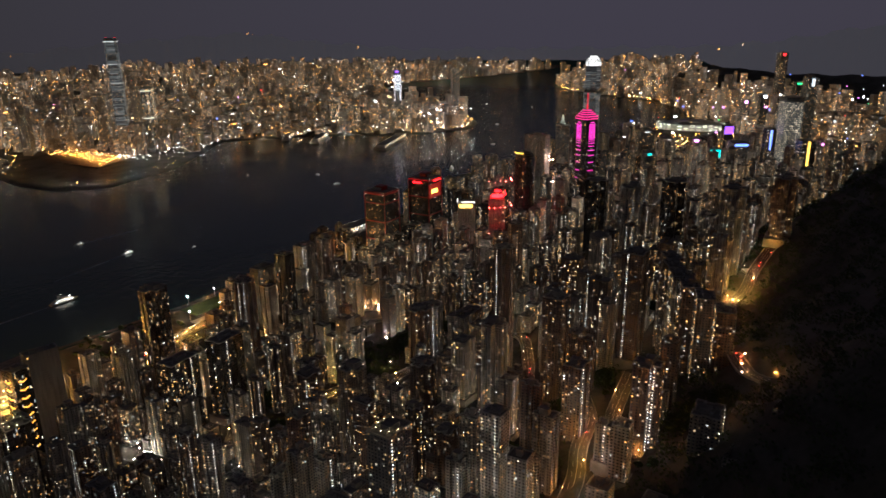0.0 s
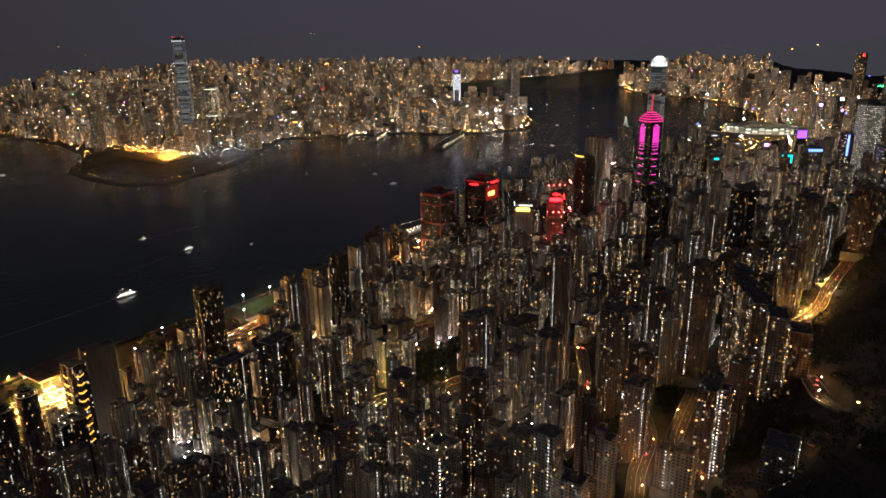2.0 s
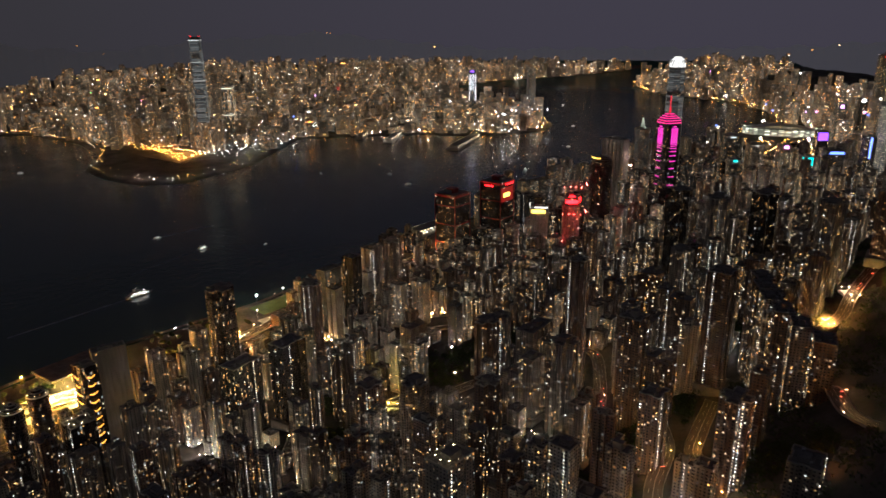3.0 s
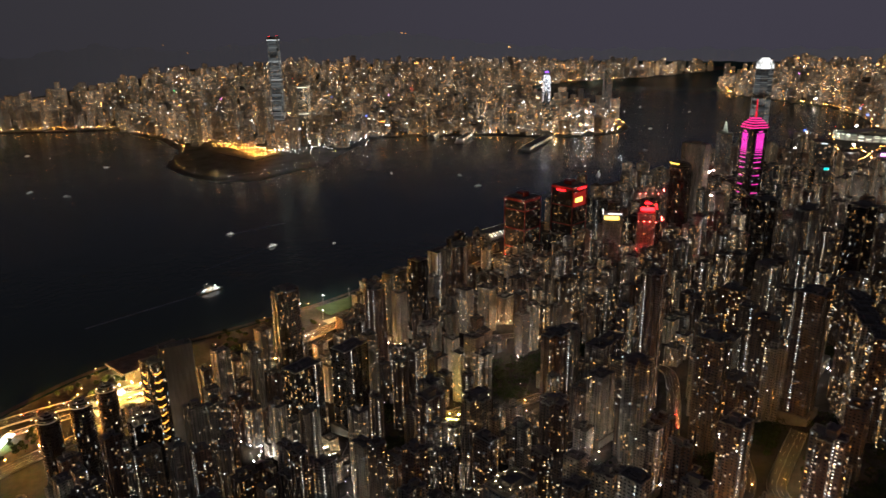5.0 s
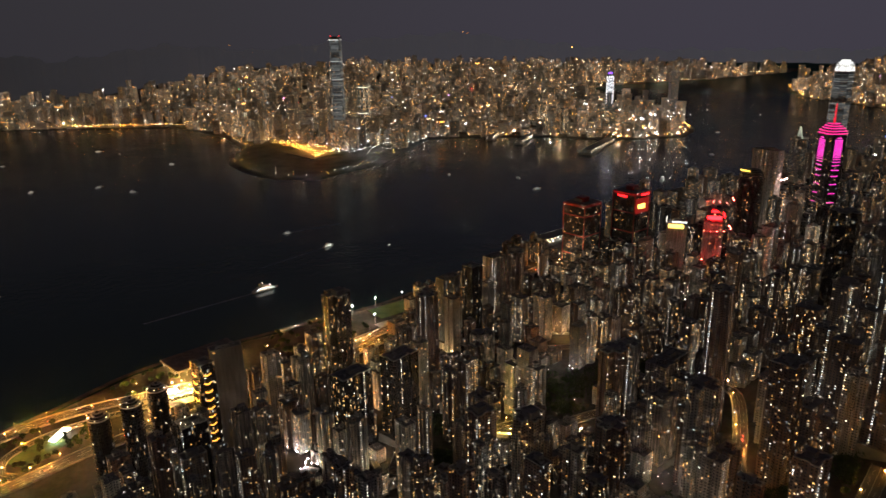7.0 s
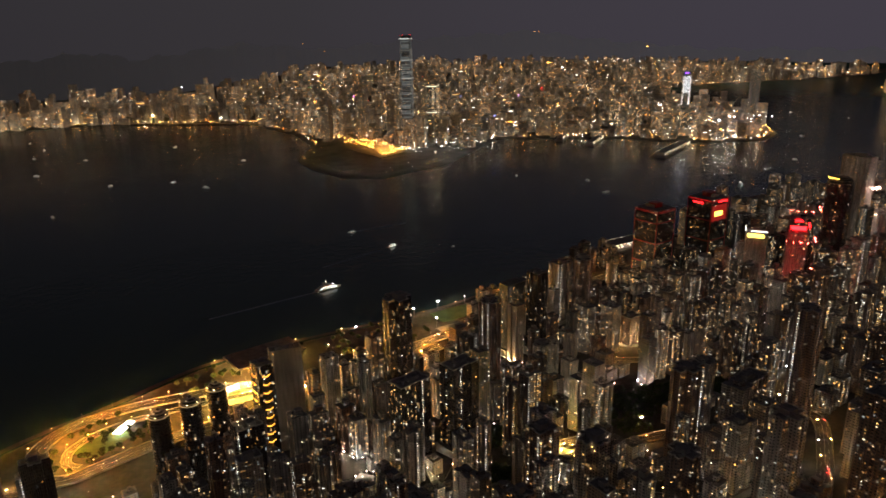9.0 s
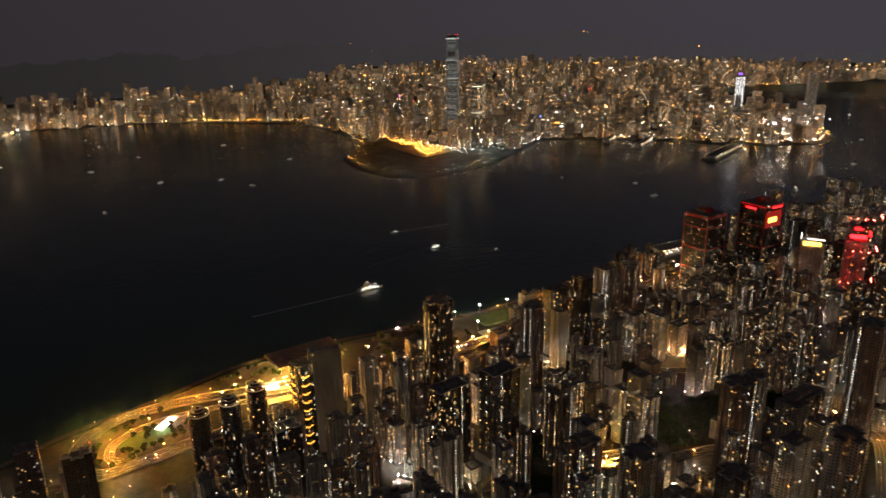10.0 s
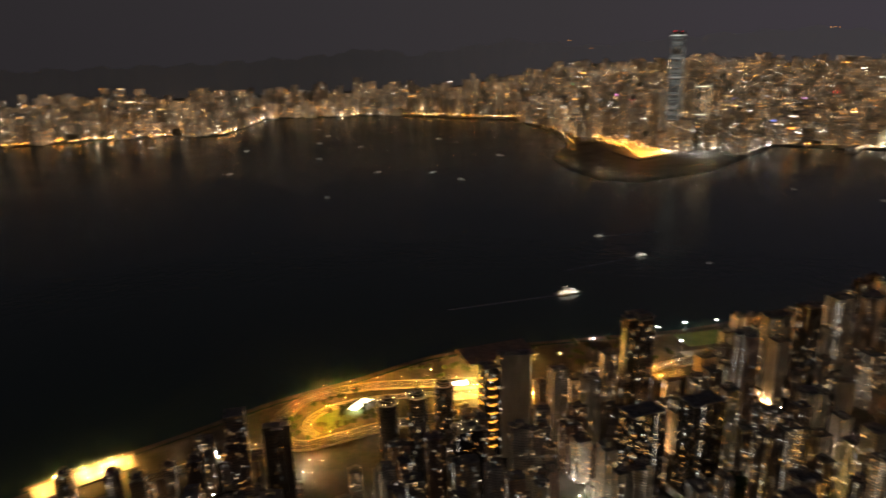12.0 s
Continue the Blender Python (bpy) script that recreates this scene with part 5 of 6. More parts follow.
# ---------------------------------------------------------------- waterfront of the island
def dock_shed():
    """Long wholesale shed on the quay, bright inside."""
    root = tagged(new("quay_shed"), "long flat-roofed quay shed glowing yellow inside", "shed")
    root.matrix_basis = pose(690, 928, 4, 0, 0, -11)
    bu = Build()
    bu.box(0, 0, 10, 12.5, 120, 62, 0, 1)
    bu.thing("roof", [M_CONC, M_ROOF], root, "flat grey roof slab")
    pu = Build()
    for i in range(9):
        for j in (-28, 28):
            pu.box(-56 + 14 * i, j, 0, 10, 1.2, 1.2)
        if i < 8:
            pu.box(-49 + 14 * i, 29, 0, 9.8, 12, 0.5)
    pu.thing("columns", [M_WHITE], root, kind="stuff")
    lu = Build()
    for i in range(11):
        for j in (-24, -12, 0, 12):
            lu.box(-55 + 11 * i, j, 8.6, 9.0, 6, 0.6)
    lu.thing("strip_lights", [glow("shed_light", [(0, (1, 0.62, 0.14)), (1, (1, 0.7, 0.2))], 60, True, False)], root, "rows of yellow strip lights", kind="stuff")
    yard = Build()
    yard.box(600, 862, 3.2, 4.5, 110, 60, 0, 0, -0.35)
    yard.thing("yard", [M_CONC], None, "pale concrete lorry yard under bright lamps", kind="structure")
    yl = Build()
    for i in range(8):
        for j in range(4):
            c, s = math.cos(-0.35), math.sin(-0.35)
            a, b = -48 + 13.5 * i, -24 + 16 * j
            yl.bulb(600 + c * a - s * b, 862 + s * a + c * b, 15, 0.3)
    yl.thing("yard_lamps", [glow("yard_lamp", [(0, (1, 0.55, 0.1)), (1, (1, 0.62, 0.16))], 7500, True, False)], None, "yellow lamps over the lorry yard", "lamps", kind="stuff")


dock_shed()


def canopy(x, y, w, d, turn, power, label):
    """A brightly lit station canopy beside the road."""
    root = tagged(new("station_canopy"), label, "canopy")
    root.matrix_basis = pose(x, y, 4, 0, 0, turn)
    bu = Build()
    bu.box(0, 0, 6.5, 7.2, w, d, 0)
    bu.thing("roof", [glow("lit_canopy", [(0, (1, 0.88, 0.6)), (1, (1, 0.9, 0.66))], power, True, False)], root, "translucent glowing roof")
    pu = Build()
    for i in (-0.45, -0.15, 0.15, 0.45):
        for j in (-0.4, 0.4):
            pu.box(i * w, j * d, 0, 6.5, 0.5, 0.5)
    pu.thing("posts", [M_METAL], root, kind="stuff")


canopy(431, 898, 34, 11, 28, 7.0, "glowing white canopy on the green inside the road loop")
canopy(585, 876, 26, 9, -20, 7.0, "glowing white canopy beside the lorry yard")


def lawn(cx, cy, w, d, turn, name, mat, label, lift=0.5):
    bu = Build()
    bu.box(0, 0, -1, lift, w, d, 0)
    ob = bu.thing(name, [mat], None, label, kind="structure")
    ob.matrix_basis = pose(cx, cy, 4.0, 0, 0, turn)
    return ob


lawn(400, 892, 70, 42, 15, "lawn", M_GRASS, "dark lawn inside the road loop")
lawn(1040, 800, 92, 50, -17, "sports_pitch", M_GRASS, "green floodlit sports pitch by the water")
lawn(985, 760, 60, 30, -17, "plaza", M_CONC, "pale paved plaza beside the pitch")


def flood_masts():
    for i, (x, y) in enumerate(((975, 850), (1085, 815), (968, 788), (1078, 752), (1025, 760), (1030, 838))):
        root = tagged(new("floodlight_mast"), "tall steel mast with greenish white floodlights", "floodlight", "pitch floodlights")
        root.location = (x, y, 4)
        bu = Build()
        bu.box(0, 0, 0, 18, 0.5, 0.5)
        bu.thing("mast", [M_METAL], root)
        lu = Build()
        lu.box(0, 0, 17.4, 18.0, 2.4, 1.0)
        lu.thing("floodlight", [G_FLOOD], root)


flood_masts()

# chevron lights on the dark corner tower, and lamps round roofs
for ob, (x, y, top) in ((NAMED_OBS[4], NAMED[4][:3]),):
    z0 = ob.location.z
    cu = Build()
    for i in range(9):
        z = top - z0 - 14 - i * 11.5
        for s in (-1, 1):
            for nx, ny in ((0, -1), (-1, 0)):
                tx, ty = -ny, nx
                bx, by = nx * 11.2, ny * 11.2
                q = [(bx, by, z - 2.2), (bx + tx * s * 5, by + ty * s * 5, z), (bx + tx * s * 5, by + ty * s * 5, z + 1.7), (bx, by, z - 0.5)]
                cu.face([(a + nx * 0.4, b + ny * 0.4, c) for a, b, c in (q if s > 0 else q[::-1])])
    cu.thing("chevron_lights", [G_CHEV], ob, "orange chevron light strips", kind="stuff")
for i in (1, 2, 3, 5, 26):
    ob, (x, y, top) = NAMED_OBS[i], NAMED[i][:3]
    h = top - ob.location.z
    bu, lu = Build(), Build()
    if i < 4:
        for j in range(4):
            bu.prism(scaled(plan("round", 22, 22), 1 - 0.13 * j - 0.05 * j * j), h + 2.5 * j, h + 2.5 + 2.5 * j, 0)
        bu.thing("domed_top", [M_DARK], ob, "stepped dark domed top")
    for j in range(5 if i < 4 else 7):
        t = 0.4 + j / (5 if i < 4 else 9) * 2 * math.pi
        lu.bulb(10.5 * math.cos(t), 10 * math.sin(t), h + 2.6, 0.38)
    lu.thing("roof_lamps", [glow("roof_lamp", [(0, (1, 0.7, 0.3)), (1, (1, 0.8, 0.45))], 22, True, False)], ob, kind="stuff")


def bright_spots():
    """Lit courts, garage mouths and shop fronts between the towers."""
    for x, y, w, d, turn, mat, lab in ((724, 378, 15, 30, 20, (1, 0.6, 0.08), "yellow lit ball court between towers"),
                                       (548, 542, 16, 20, 20, (1, 0.86, 0.62), "white lit market roof between towers"),
                                       (587, 465, 8, 46, -30, (1, 0.72, 0.34), "lit arcade roof along a lane"),
                                       (690, 600, 16, 20, 10, (1, 0.42, 0.1), "orange lit rooftop court"),
                                       (1095, 470, 12, 30, 20, (1, 0.55, 0.16), "lit street market between towers"),
                                       (1106, -192, 40, 26, 20, (1, 0.72, 0.38), "bright lit road junction on the hillside"),
                                       (1003, -158, 22, 20, 20, (1, 0.5, 0.12), "orange lit court on the hillside"),
                                       (486, -96, 18, 18, 30, (1, 0.28, 0.05), "orange lit retaining wall on the hillside"),
                                       (932, 600, 14, 26, 10, (1, 0.5, 0.14), "orange lit yard behind the shore towers"),
                                       (213, 873, 26, 16, 10, (1, 0.92, 0.75), "white lit quay yard"),
                                       (70, 925, 120, 34, 6, (1, 0.45, 0.1), "orange lit cargo yard along the quay")):
        g = ground_at(x, y)
        bu = Build()
        bu.box(0, 0, -3, 0.8, w, d, 0)
        root = bu.thing("lit_court", [M_CONC], None, lab, "court")
        root.matrix_basis = pose(x, y, g + 0.6, 0, 0, turn)
        lu, pu = Build(), Build()
        for a in np.linspace(-0.42, 0.42, max(2, int(w / 16))):
            for b in (-0.4, 0.0, 0.4):
                pu.box(a * w, b * d, 0.8, 7, 0.25, 0.25)
                lu.bulb(a * w, b * d, 7.2, 0.35)
        pu.thing("lamp_posts", [M_METAL], root, kind="stuff")
        lu.thing("court_lamps", [glow("court_lamp", [(0, mat), (1, mat)], 5000 if mat[2] < 0.3 else 800, True, False)], root, kind="stuff")


bright_spots()


def pool():
    bu = Build()
    bu.prism(plan("round", 16, 9), 0, 1.2, 0)
    g = ground_at(595, -52)
    ob = bu.thing("swimming_pool", [glow("pool_light", [(0, (0.05, 0.75, 0.5)), (1, (0.05, 0.8, 0.55))], 0.9, False, False)], None, "turquoise pool lit from below its water", "pool")
    ob.location = (600, -45, g + 1.5)


pool()


# ---------------------------------------------------------------- quay edge and promenade lamps
def shore_lights():
    r, quay, amber, white = random.Random(9), Build(), Build(), Build()
    isl = smooth_line(ISLAND[3:18], 14)
    for a, b in zip(isl, isl[1:]):
        d = (b - a).normalized()
        q = Vector((-d.y, d.x, 0))
        p0, p1, p2, p3 = a + q * 1.5, b + q * 1.5, b - q * 9, a - q * 9
        quay.face([(*p0.xy, 4.2), (*p3.xy, 4.2), (*p2.xy, 4.2), (*p1.xy, 4.2)])
        quay.face([(*p0.xy, -3), (*p0.xy, 4.2), (*p1.xy, 4.2), (*p1.xy, -3)])
        if r.random() < 0.14 and a.x > 620:
            amber.bulb(a.x - q.x * 6, a.y - q.y * 6, 10, 0.28)
    quay.thing("quay_wall", [M_ASPH], label="concrete quay edge along the water", kind="structure")
    amber.thing("promenade_lamps", [G_ROAD], label="lamps along the quay", category="street lamp", kind="stuff")
    far_amber, far_white = Build(), Build()
    for i in range(1, 24):
        (ax, ay), (bx, by) = KOWLOON[i], KOWLOON[i + 1]
        n = int(math.hypot(bx - ax, by - ay) / 26)
        bright = 1.6 if i in (1, 2, 3) else 1.0
        for j in range(n):
            u = (j + r.random()) / n
            for row in range(2):
                x, y = ax + (bx - ax) * u, ay + (by - ay) * u
                s = Vector((-(by - ay), bx - ax)).normalized() * (25 + 60 * r.random() * (row + 0.3))
                x, y = x + s.x, y + s.y
                if sample(GK, x, y) < 8:
                    x, y = x - 2 * s.x, y - 2 * s.y
                (px, py, pz), k = shrink(x, y, 14)
                (far_white if (r.random() < (0.6 if 11 <= i <= 14 else 0.12)) else far_amber).bulb(px, py, pz, r.uniform(0.5, 1.5) * k * bright * (0.6 if 9 <= i <= 14 else 1))
    plaza, slab = Build(), Build()
    deck = [(2110, 2060), (2290, 2085), (2440, 2420), (2330, 2520), (2180, 2330)]
    slab.prism([shrink(x, y, 0)[0][:2] for x, y in deck], shrink(2250, 2200, 0)[0][2], shrink(2250, 2200, 5.5)[0][2], 0)
    slab.thing("toll_plaza", [M_ASPH], label="broad asphalt toll plaza", kind="structure")
    for _ in range(260):
        u, v = r.random(), r.random() ** 1.8
        x = (2130 + 150 * u) * (1 - v) + (2350 + 80 * u) * v
        y = (2075 + 15 * u) * (1 - v) + (2500 - 90 * u) * v
        (px, py, pz), k = shrink(x, y, 16)
        plaza.bulb(px, py, pz, r.uniform(0.35, 0.75) * k)
    plaza.thing("toll_plaza_lamps", [glow("plaza_lamp", [(0, SODIUM), (1, AMBER)], 130, True, False)], label="sodium lamps over the far toll plaza", category="street lamp", kind="stuff")
    for pts, half, step, mats in (([(2330, 2420), (2450, 2640), (2520, 2950), (2530, 3330), (2330, 3620), (1950, 4200)], 22, 24, far_amber),
                                  ([(2300, 2110), (2560, 2120), (2800, 2080), (3010, 2060)], 16, 22, far_white),
                                  ([(2400, 2440), (2600, 2560), (2900, 2500), (3300, 2300)], 14, 26, far_amber)):
        line, road_bu, prev = smooth_line(pts, step), Build(), None
        for a, b in zip(line, line[1:]):
            d = (b - a).normalized() * half
            row = [shrink(a.x - d.y, a.y + d.x, 6.0)[0], shrink(a.x + d.y, a.y - d.x, 6.0)[0]]
            if prev:
                road_bu.face([prev[0], prev[1], row[1], row[0]])
            prev = row
            for e in (-0.8, 0.8):
                (px, py, pz), k = shrink(a.x - d.y * e, a.y + d.x * e, 17)
                mats.bulb(px, py, pz, r.uniform(0.5, 1.7) * k)
        road_bu.thing("road", [M_ASPH], label="far waterfront road under dense lamps", kind="structure")
    for _ in range(170):
        t = r.random()
        x, y = 2250 + 250 * t + r.gauss(0, 20), 2280 + 700 * t + r.gauss(0, 30)
        (px, py, pz), k = shrink(x, y, 16)
        far_amber.bulb(px, py, pz, r.uniform(0.7, 1.5) * k)
    for _ in range(150):
        x, y = r.uniform(2250, 2900), r.uniform(1900, 2250)
        (px, py, pz), k = shrink(x, y, 20)
        if sample(GK, x, y) > 10:
            far_white.bulb(px, py, pz, r.uniform(0.6, 1.8) * k)
    for _ in range(190):
        x, y = r.gauss(3420, 150), r.gauss(1130, 110)
        if sample(GK, x, y) > 6:
            (px, py, pz), k = shrink(x, y, r.choice((12, 20, 45, 90)))
            (far_white if r.random() < 0.6 else far_amber).bulb(px, py, pz, r.uniform(0.8, 2.6) * k)
    for _ in range(60):
        x, y = r.gauss(3120, 60), r.gauss(2050, 50)
        (px, py, pz), k = shrink(x, y, 20)
        far_white.bulb(px, py, pz, r.uniform(1, 2.4) * k)
    for _ in range(260):
        x, y = r.uniform(2750, 3500), r.uniform(-330, 60)
        if inland(x, y) > 5:
            (px, py, pz), k = shrink(x, y, 14)
            far_amber.bulb(px, py, pz, r.uniform(0.9, 2.0) * k)
    for i in range(19, 26):
        (ax, ay), (bx, by) = ISLAND[i], ISLAND[i + 1]
        n = int(math.hypot(bx - ax, by - ay) / 22)
        for j in range(n):
            u = (j + r.random()) / n
            (px, py, pz), k = shrink(ax + (bx - ax) * u + r.uniform(0, 40), ay + (by - ay) * u - r.uniform(5, 60), 14)
            far_amber.bulb(px, py, pz, r.uniform(1.0, 2.2) * k)
    far_amber.thing("far_shore_lamps", [glow("far_shore_amber", [(0, SODIUM), (0.7, AMBER), (1, GOLD)], 52)], label="amber lamps along the far shore", category="street lamp", kind="stuff")
    far_white.thing("far_quay_lamps", [glow("far_shore_white", [(0, WARM), (0.5, (1, 0.95, 0.85)), (1, COOL)], 60)], label="white lamps along the far quays", category="street lamp", kind="stuff")


shore_lights()


def pier(x, y, w, d, turn, label, n=60):
    """A long pier with a two-storey terminal and rows of lamps."""
    root = tagged(new("pier"), label, "pier")
    put(root, x, y, 0, turn)
    bu = Build()
    bu.box(0, 0, -4, 4.5, w, d)
    bu.thing("deck", [M_CONC], root)
    hu = Build()
    hu.box(0, 0, 4.5, 17, w * 0.9, d * 0.7, 0, 1)
    hu.thing("terminal", [M_WHITE, M_ROOF], root)
    lu, r = Build(), random.Random(int(x))
    for j in range(n):
        u = (j % (n // 2)) / (n // 2 - 1) - 0.5
        s = -1 if j < n // 2 else 1
        lu.box(u * w * 0.9, s * d * 0.36, 9 + 6 * (j % 2), 11 + 6 * (j % 2), 3, 1.0)
    lu.thing("deck_lamps", [glow("pier_lamp", [(0, GOLD), (1, (1, 0.93, 0.8))], 5, True)], root, kind="stuff")


pier(2985, 1190, 380, 62, 0.1, "long cruise pier with a terminal and white lamps")
pier(2990, 1560, 220, 45, 0.25, "ferry pier with rows of golden lamps")
pier(3020, 1740, 200, 40, 0.3, "ferry pier with rows of golden lamps")
pier(1650, 735, 170, 60, -0.3, "island ferry terminal with lamps along its roof", 50)


# ---------------------------------------------------------------- boats
def boat(x, y, size, turn, label, big=False):
    root = tagged(new("ferry" if big else "boat"), label, "boat", "" if big else "harbour boats")
    put(root, x, y, 0.0, turn)
    L, W = size, size * 0.24
    hull = [(-L / 2, -W * 0.42), (L * 0.25, -W / 2), (L / 2, 0), (L * 0.25, W / 2), (-L / 2, W * 0.42)]
    bu = Build()
    bu.prism(hull, -0.6, L * 0.055, 0)
    bu.thing("hull", [M_HULL], root, "white painted hull")
    cu = Build()
    for i, (a, w) in enumerate(((0.72, 0.8), (0.55, 0.7), (0.2, 0.5))):
        cu.box(-L * 0.05, 0, L * (0.055 + 0.05 * i), L * (0.105 + 0.05 * i), L * a, W * w)
    cu.box(-L * 0.2, 0, L * 0.2, L * 0.28, L * 0.06, W * 0.3)
    cu.thing("cabin", [M_HULL], root, "white cabin decks")
    lu = Build()
    for i, (a, w) in enumerate(((0.72, 0.8), (0.55, 0.7))):
        n = 14 if big else 4
        for j in range(n):
            for s in (-1, 1):
                lu.pane(-L * 0.05 + (j / max(1, n - 1) - 0.5) * L * a * 0.92, s * W * w / 2, L * (0.082 + 0.05 * i), 0, s, L * a / n * 0.7, L * 0.026, 0, 0.08)
    lu.bulb(-L * 0.1, 0, L * 0.3, L * 0.02)
    lu.bulb(L * 0.2, 0, L * 0.17, L * 0.022)
    lu.thing("cabin_lights", [glow("boat_light", [(0, (1, 0.82, 0.55)), (1, (0.9, 1, 0.95))], 5 if big else 2, True)], root, kind="stuff")


M_WAKE = mottled("wake_foam", (0.16, 0.2, 0.22), (0.5, 0.54, 0.56), 0.08, 0.6)


def wake(x, y, turn, length, w):
    bu, n = Build(), 24
    c, s = math.cos(turn), math.sin(turn)
    rr = random.Random(int(x))
    prev = None
    for i in range(n + 1):
        u = i / n
        px, py = x - c * length * u, y - s * length * u
        h = w * (0.25 + 0.75 * u) * (1 - u * 0.75) * rr.uniform(0.8, 1.2) + 0.2
        q = ((px + s * h, py - c * h, 0.12), (px - s * h, py + c * h, 0.12))
        if prev:
            bu.face([prev[0], prev[1], q[1], q[0]][::-1])
        prev = q
    bu.thing("wake", [M_WAKE], None, "thin pale wake on the water", kind="structure")


boat(982, 1102, 58, -0.23, "white two-deck harbour ferry with lit cabins", True)
wake(955, 1108, -0.23, 230, 7)
boat(1282, 1203, 34, -0.07, "white harbour ferry trailing a wake", True)
wake(1266, 1204, -0.07, 200, 5)
boat(1307, 1378, 24, 2.8, "small lit boat trailing a wake")
wake(1318, 1374, 2.8, 150, 5)
boat(2467, 739, 52, 0.2, "white harbour ferry with bright cabins", True)
for i, (x, y) in enumerate(((1372, 1078), (2246, 1187), (2120, 1049), (2166, 1430), (1379, 2190), (1353, 2364), (874, 2208), (1361, 2370), (1372, 3501), (1371, 3081), (1189, 2493),
                            (1416, 3774), (1773, 3067), (1788, 2925), (1761, 2515), (4470, 826), (3674, 859), (4563, 1147), (3052, 724), (545, 3680), (900, 3300), (1100, 2900), (700, 2800), (1250, 3300))):
    boat(x, y, 13 + (i * 7) % 15, i * 1.3, "small moored boat with deck lights")


# ---------------------------------------------------------------- trees
def leaf_cloud(bu, x, y, z, rx, rz, n, r):
    """Many small leaf clumps round a crown, with gaps."""
    for _ in range(n):
        a, u = r.uniform(0, 2 * math.pi), r.uniform(-0.6, 1)
        q = math.sqrt(max(0, 1 - u * u)) * r.uniform(0.55, 1.0)
        cx, cy, cz = x + rx * q * math.cos(a), y + rx * q * math.sin(a), z + rz * u * r.uniform(0.7, 1)
        s = r.uniform(0.7, 1.6)
        v = Vector((r.uniform(-1, 1), r.uniform(-1, 1), r.uniform(-1, 1))).normalized()
        t = v.orthogonal().normalized()
        w = v.cross(t)
        c = Vector((cx, cy, cz))
        bu.face([tuple(c + t * s), tuple(c + w * s * 0.7 + v * 0.3), tuple(c - t * s), tuple(c - w * s * 0.7 + v * 0.3)])


def tree_kind(seed, h):
    r = random.Random(seed)
    root = tagged(new("tree"), "dark broadleaf street tree with uneven crown", "tree", "shore and slope trees")
    tb = Build()
    for i in range(4):
        k0 = 0.35 - 0.06 * i
        tb.prism([(k0 * math.cos(t), k0 * math.sin(t)) for t in np.linspace(0, 2 * math.pi, 7)[:-1]], h * 0.13 * i - (1 if i == 0 else 0), h * 0.13 * (i + 1), 0)
    for i in range(5):
        a = i * 1.26 + r.random()
        tb.face([(0, 0, h * 0.4), (0.15, 0.15, h * 0.4), (math.cos(a) * h * 0.28, math.sin(a) * h * 0.28, h * 0.72)])
        tb.face([(0.1, 0, h * 0.38), (math.cos(a) * h * 0.28, math.sin(a) * h * 0.28, h * 0.72), (0, 0.1, h * 0.38)])
    tb.thing("trunk", [M_BARK], root)
    cb = Build()
    for i in range(5):
        leaf_cloud(cb, r.uniform(-1, 1) * h * 0.2, r.uniform(-1, 1) * h * 0.2, h * r.uniform(0.6, 0.85), h * 0.27, h * 0.2, 60, r)
    cb.thing("crown", [M_LEAF], root)
    return root


def park_spot(r):
    x, y, q = r.choice(PARKS)
    t, u = r.uniform(0, 2 * math.pi), q * math.sqrt(r.random()) * 0.95
    return x + u * math.cos(t), y + u * math.sin(t)


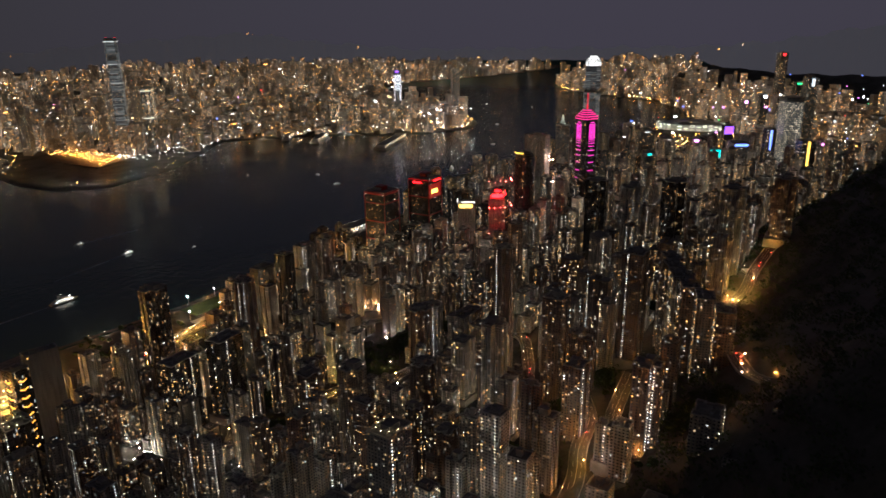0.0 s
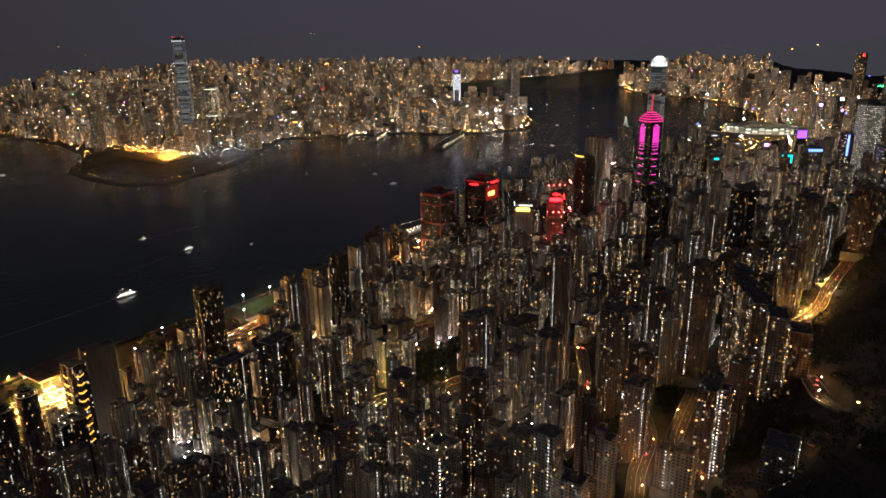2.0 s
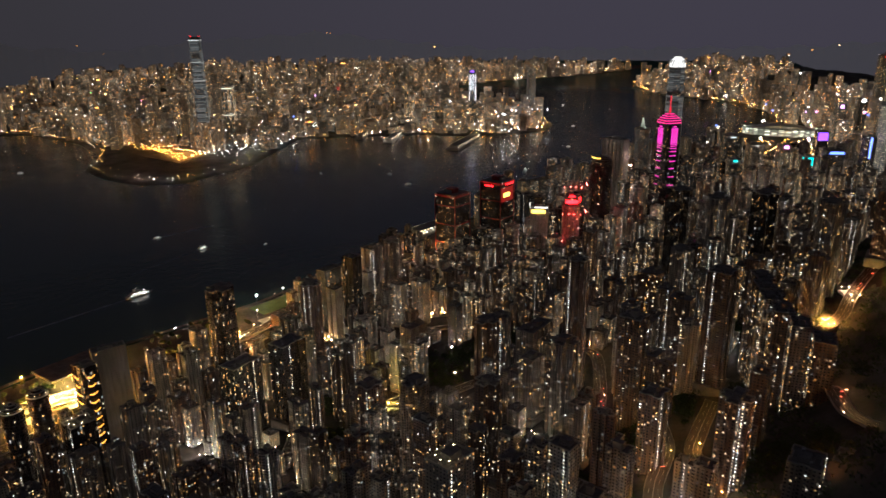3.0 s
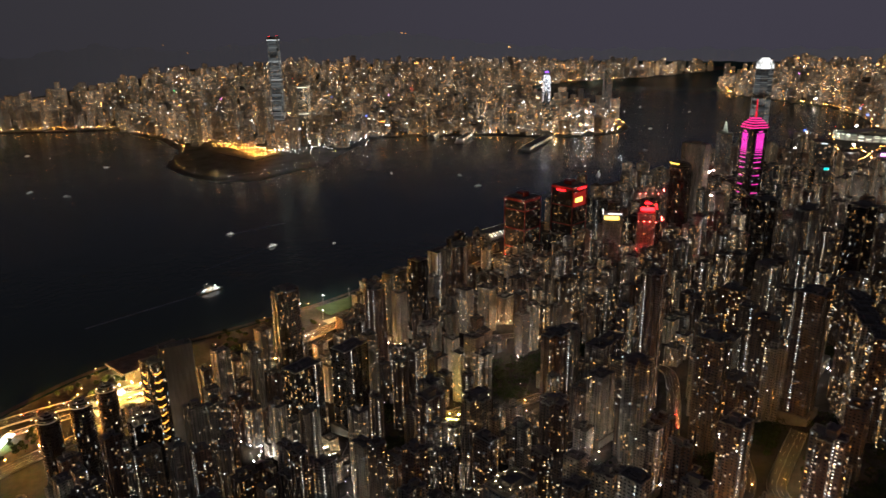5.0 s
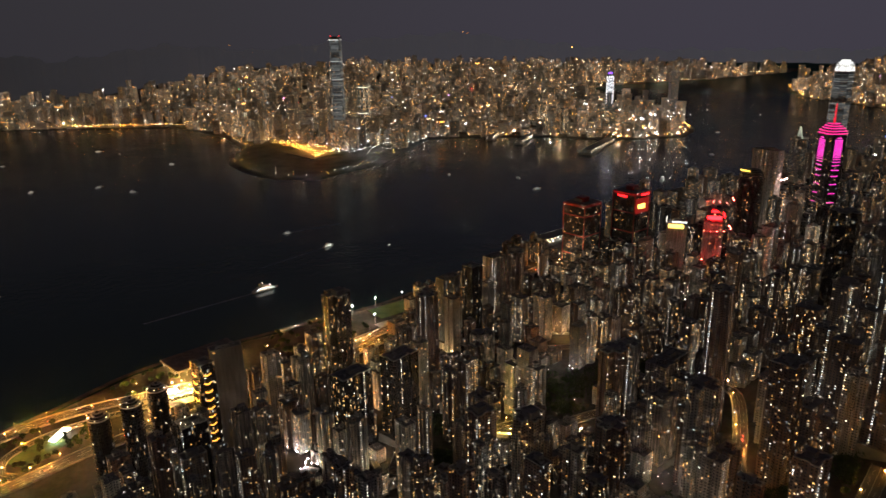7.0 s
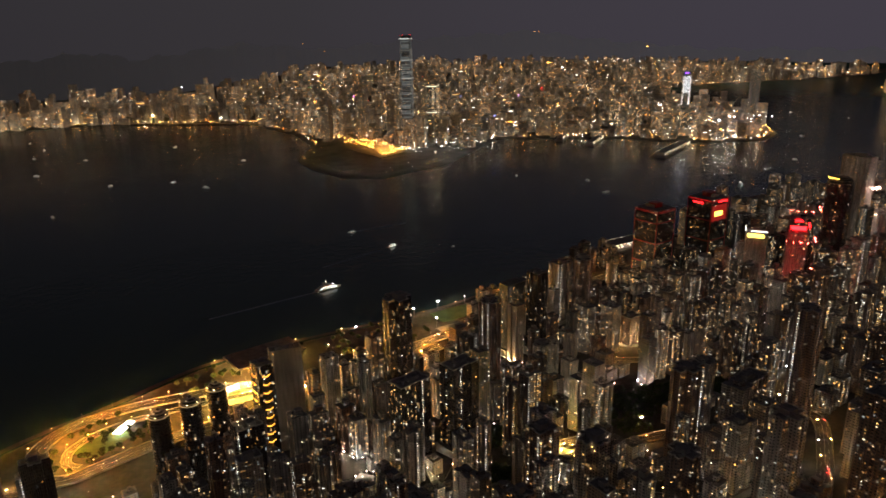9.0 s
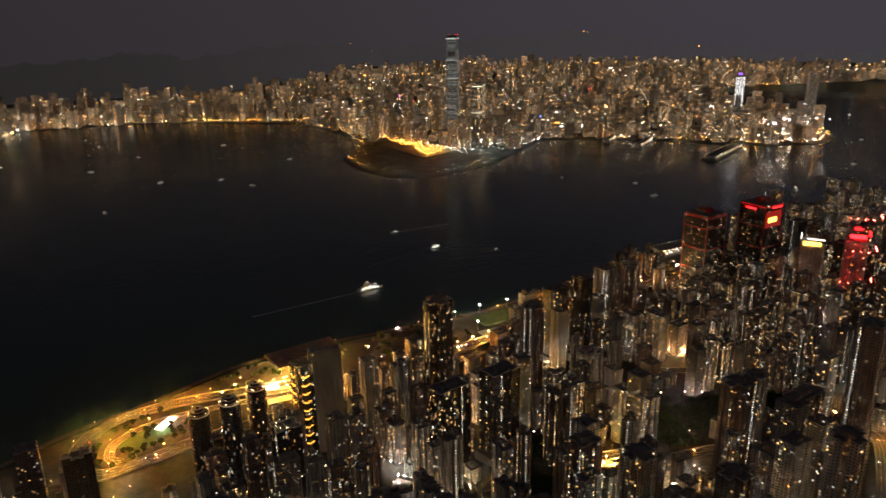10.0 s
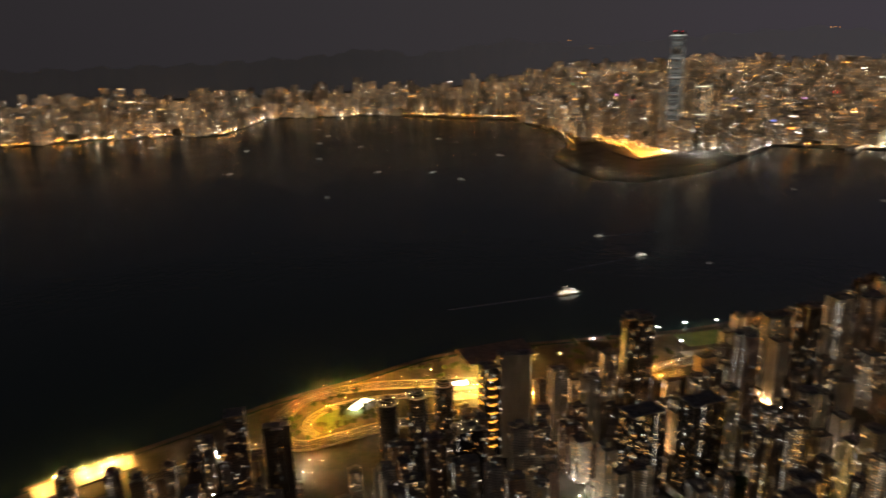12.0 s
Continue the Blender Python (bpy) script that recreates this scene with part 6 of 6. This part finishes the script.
def trees():
    r = random.Random(17)
    kinds = [tree_kind(i, 9 + 2 * i) for i in range(3)]
    spots = []
    for _ in range(6000):
        if len(spots) >= 300:
            break
        x, y = r.choice(((r.uniform(320, 470), r.uniform(850, 940)), (r.uniform(540, 760), r.uniform(905, 965)), (r.uniform(780, 960), r.uniform(770, 900)),
                         (r.uniform(480, 760), r.uniform(-60, 160)), park_spot(r), park_spot(r), park_spot(r), park_spot(r), park_spot(r)))
        if inland(x, y) < 8 or any((x - a) ** 2 + (y - b) ** 2 < (q * 0.9 + 3) ** 2 for a, b, q in TAKEN) or any((x - a) ** 2 + (y - b) ** 2 < 26 for a, b in spots):
            continue
        if any(min(math.hypot(x - q.x, y - q.y) for q in SMOOTH[i]) < half + 3 for i, half in enumerate(HALVES)):
            continue
        if 625 < x < 755 and 890 < y < 965 or 545 < x < 655 and 825 < y < 900:
            continue
        spots.append((x, y))
    for i, (x, y) in enumerate(spots):
        m = pose(x, y, ground_at(x, y), 0, 0, r.uniform(0, 360))
        if i < 3:
            kinds[i].matrix_basis = m
        else:
            copy_thing(kinds[i % 3], m)
    bu = Build()
    n = 0
    while n < 3600:
        x, y = r.uniform(280, 1500), r.uniform(-520, 60)
        s = inland(x, y)
        if s < (1000 if x < 640 else 915):
            continue
        if any(min(math.hypot(x - q.x, y - q.y) for q in SMOOTH[i]) < half + 4 for i, half in enumerate(HALVES)):
            continue
        n += 1
        h = r.uniform(5, 9)
        leaf_cloud(bu, x, y, ground_at(x, y) + h * 0.6, h * 0.9, h * 0.7, 22, r)
    park = Build()
    for _ in range(1500):
        x, y = park_spot(r)
        if inland(x, y) < 8 or any((x - a) ** 2 + (y - b) ** 2 < (q * 0.9 + 3) ** 2 for a, b, q in TAKEN):
            continue
        if any(min(math.hypot(x - q.x, y - q.y) for q in SMOOTH[i]) < half + 4 for i, half in enumerate(HALVES)):
            continue
        h = r.uniform(6, 11)
        leaf_cloud(park, x, y, ground_at(x, y) + h * 0.6, h * 0.8, h * 0.7, 20, r)
    park.thing("park_wood", [M_LEAF], label="dark trees filling the parks between towers", category="trees", kind="stuff")
    bu.thing("hillside_wood", [M_LEAF], label="dark dense woodland on the hillside", category="trees", kind="stuff")


SMOOTH = [smooth_line(p, 14) for p, _ in ROADS]
HALVES = [h for _, h in ROADS]
trees()


# ---------------------------------------------------------------- cars
def car_kind():
    root = tagged(new("car"), "small dark car with lit headlights on the road", "car", "cars on the roads")
    bu = Build()
    bu.prism([(-2.1, -0.85), (2.1, -0.85), (2.2, 0), (2.1, 0.85), (-2.1, 0.85)], 0.3, 0.9, 0)
    bu.prism([(-1.5, -0.72), (0.8, -0.72), (0.8, 0.72), (-1.5, 0.72)], 0.9, 1.45, 0)
    bu.thing("body", [M_CARPAINT], root)
    for x in (-1.3, 1.3):
        for y in (-0.85, 0.85):
            wu = Build()
            wu.face([(x + 0.32 * math.cos(t), y, 0.32 + 0.32 * math.sin(t)) for t in np.linspace(0, 2 * math.pi, 11)[:-1]])
            wu.box(x, y, 0.02, 0.6, 0.5, 0.2)
            wu.thing("wheel", [M_ASPH], root)
    for y in (-0.6, 0.6):
        hu = Build()
        hu.box(2.15, y, 0.55, 0.8, 0.3, 0.4)
        hu.thing("headlight", [G_HEAD], root, "white lit headlight")
        tu = Build()
        tu.box(-2.1, y, 0.6, 0.85, 0.2, 0.4)
        tu.thing("tail_light", [G_TAIL], root, "red lit tail light")
    return root


M_CARPAINT = mottled("car_paint", (0.05, 0.05, 0.06), (0.3, 0.3, 0.32), 0.4, 0.3)
G_HEAD = glow("headlight", [(0, (1, 0.93, 0.8)), (1, (1, 0.97, 0.9))], 120, True, False)
G_TAIL = glow("tail_light", [(0, (1, 0.02, 0.01)), (1, (1, 0.03, 0.02))], 60, True, False)


def cars():
    r = random.Random(40)
    first = car_kind()
    n = 0
    for line, zs, half in LANES:
        for i in range(2, len(line) - 2):
            if r.random() < (0.28 if half > 10 else 0.16) and n < 110:
                d = (line[i + 1] - line[i]).normalized()
                side = r.choice((-1, 1))
                k = half * (0.3 if r.random() < 0.5 else 0.72) * side
                a = math.degrees(math.atan2(d.y, d.x)) + (180 if side > 0 else 0)
                m = pose(line[i].x - d.y * k, line[i].y + d.x * k, zs[i] + 0.02, 0, 0, a)
                if n == 0:
                    first.matrix_basis = m
                else:
                    copy_thing(first, m)
                n += 1


cars()
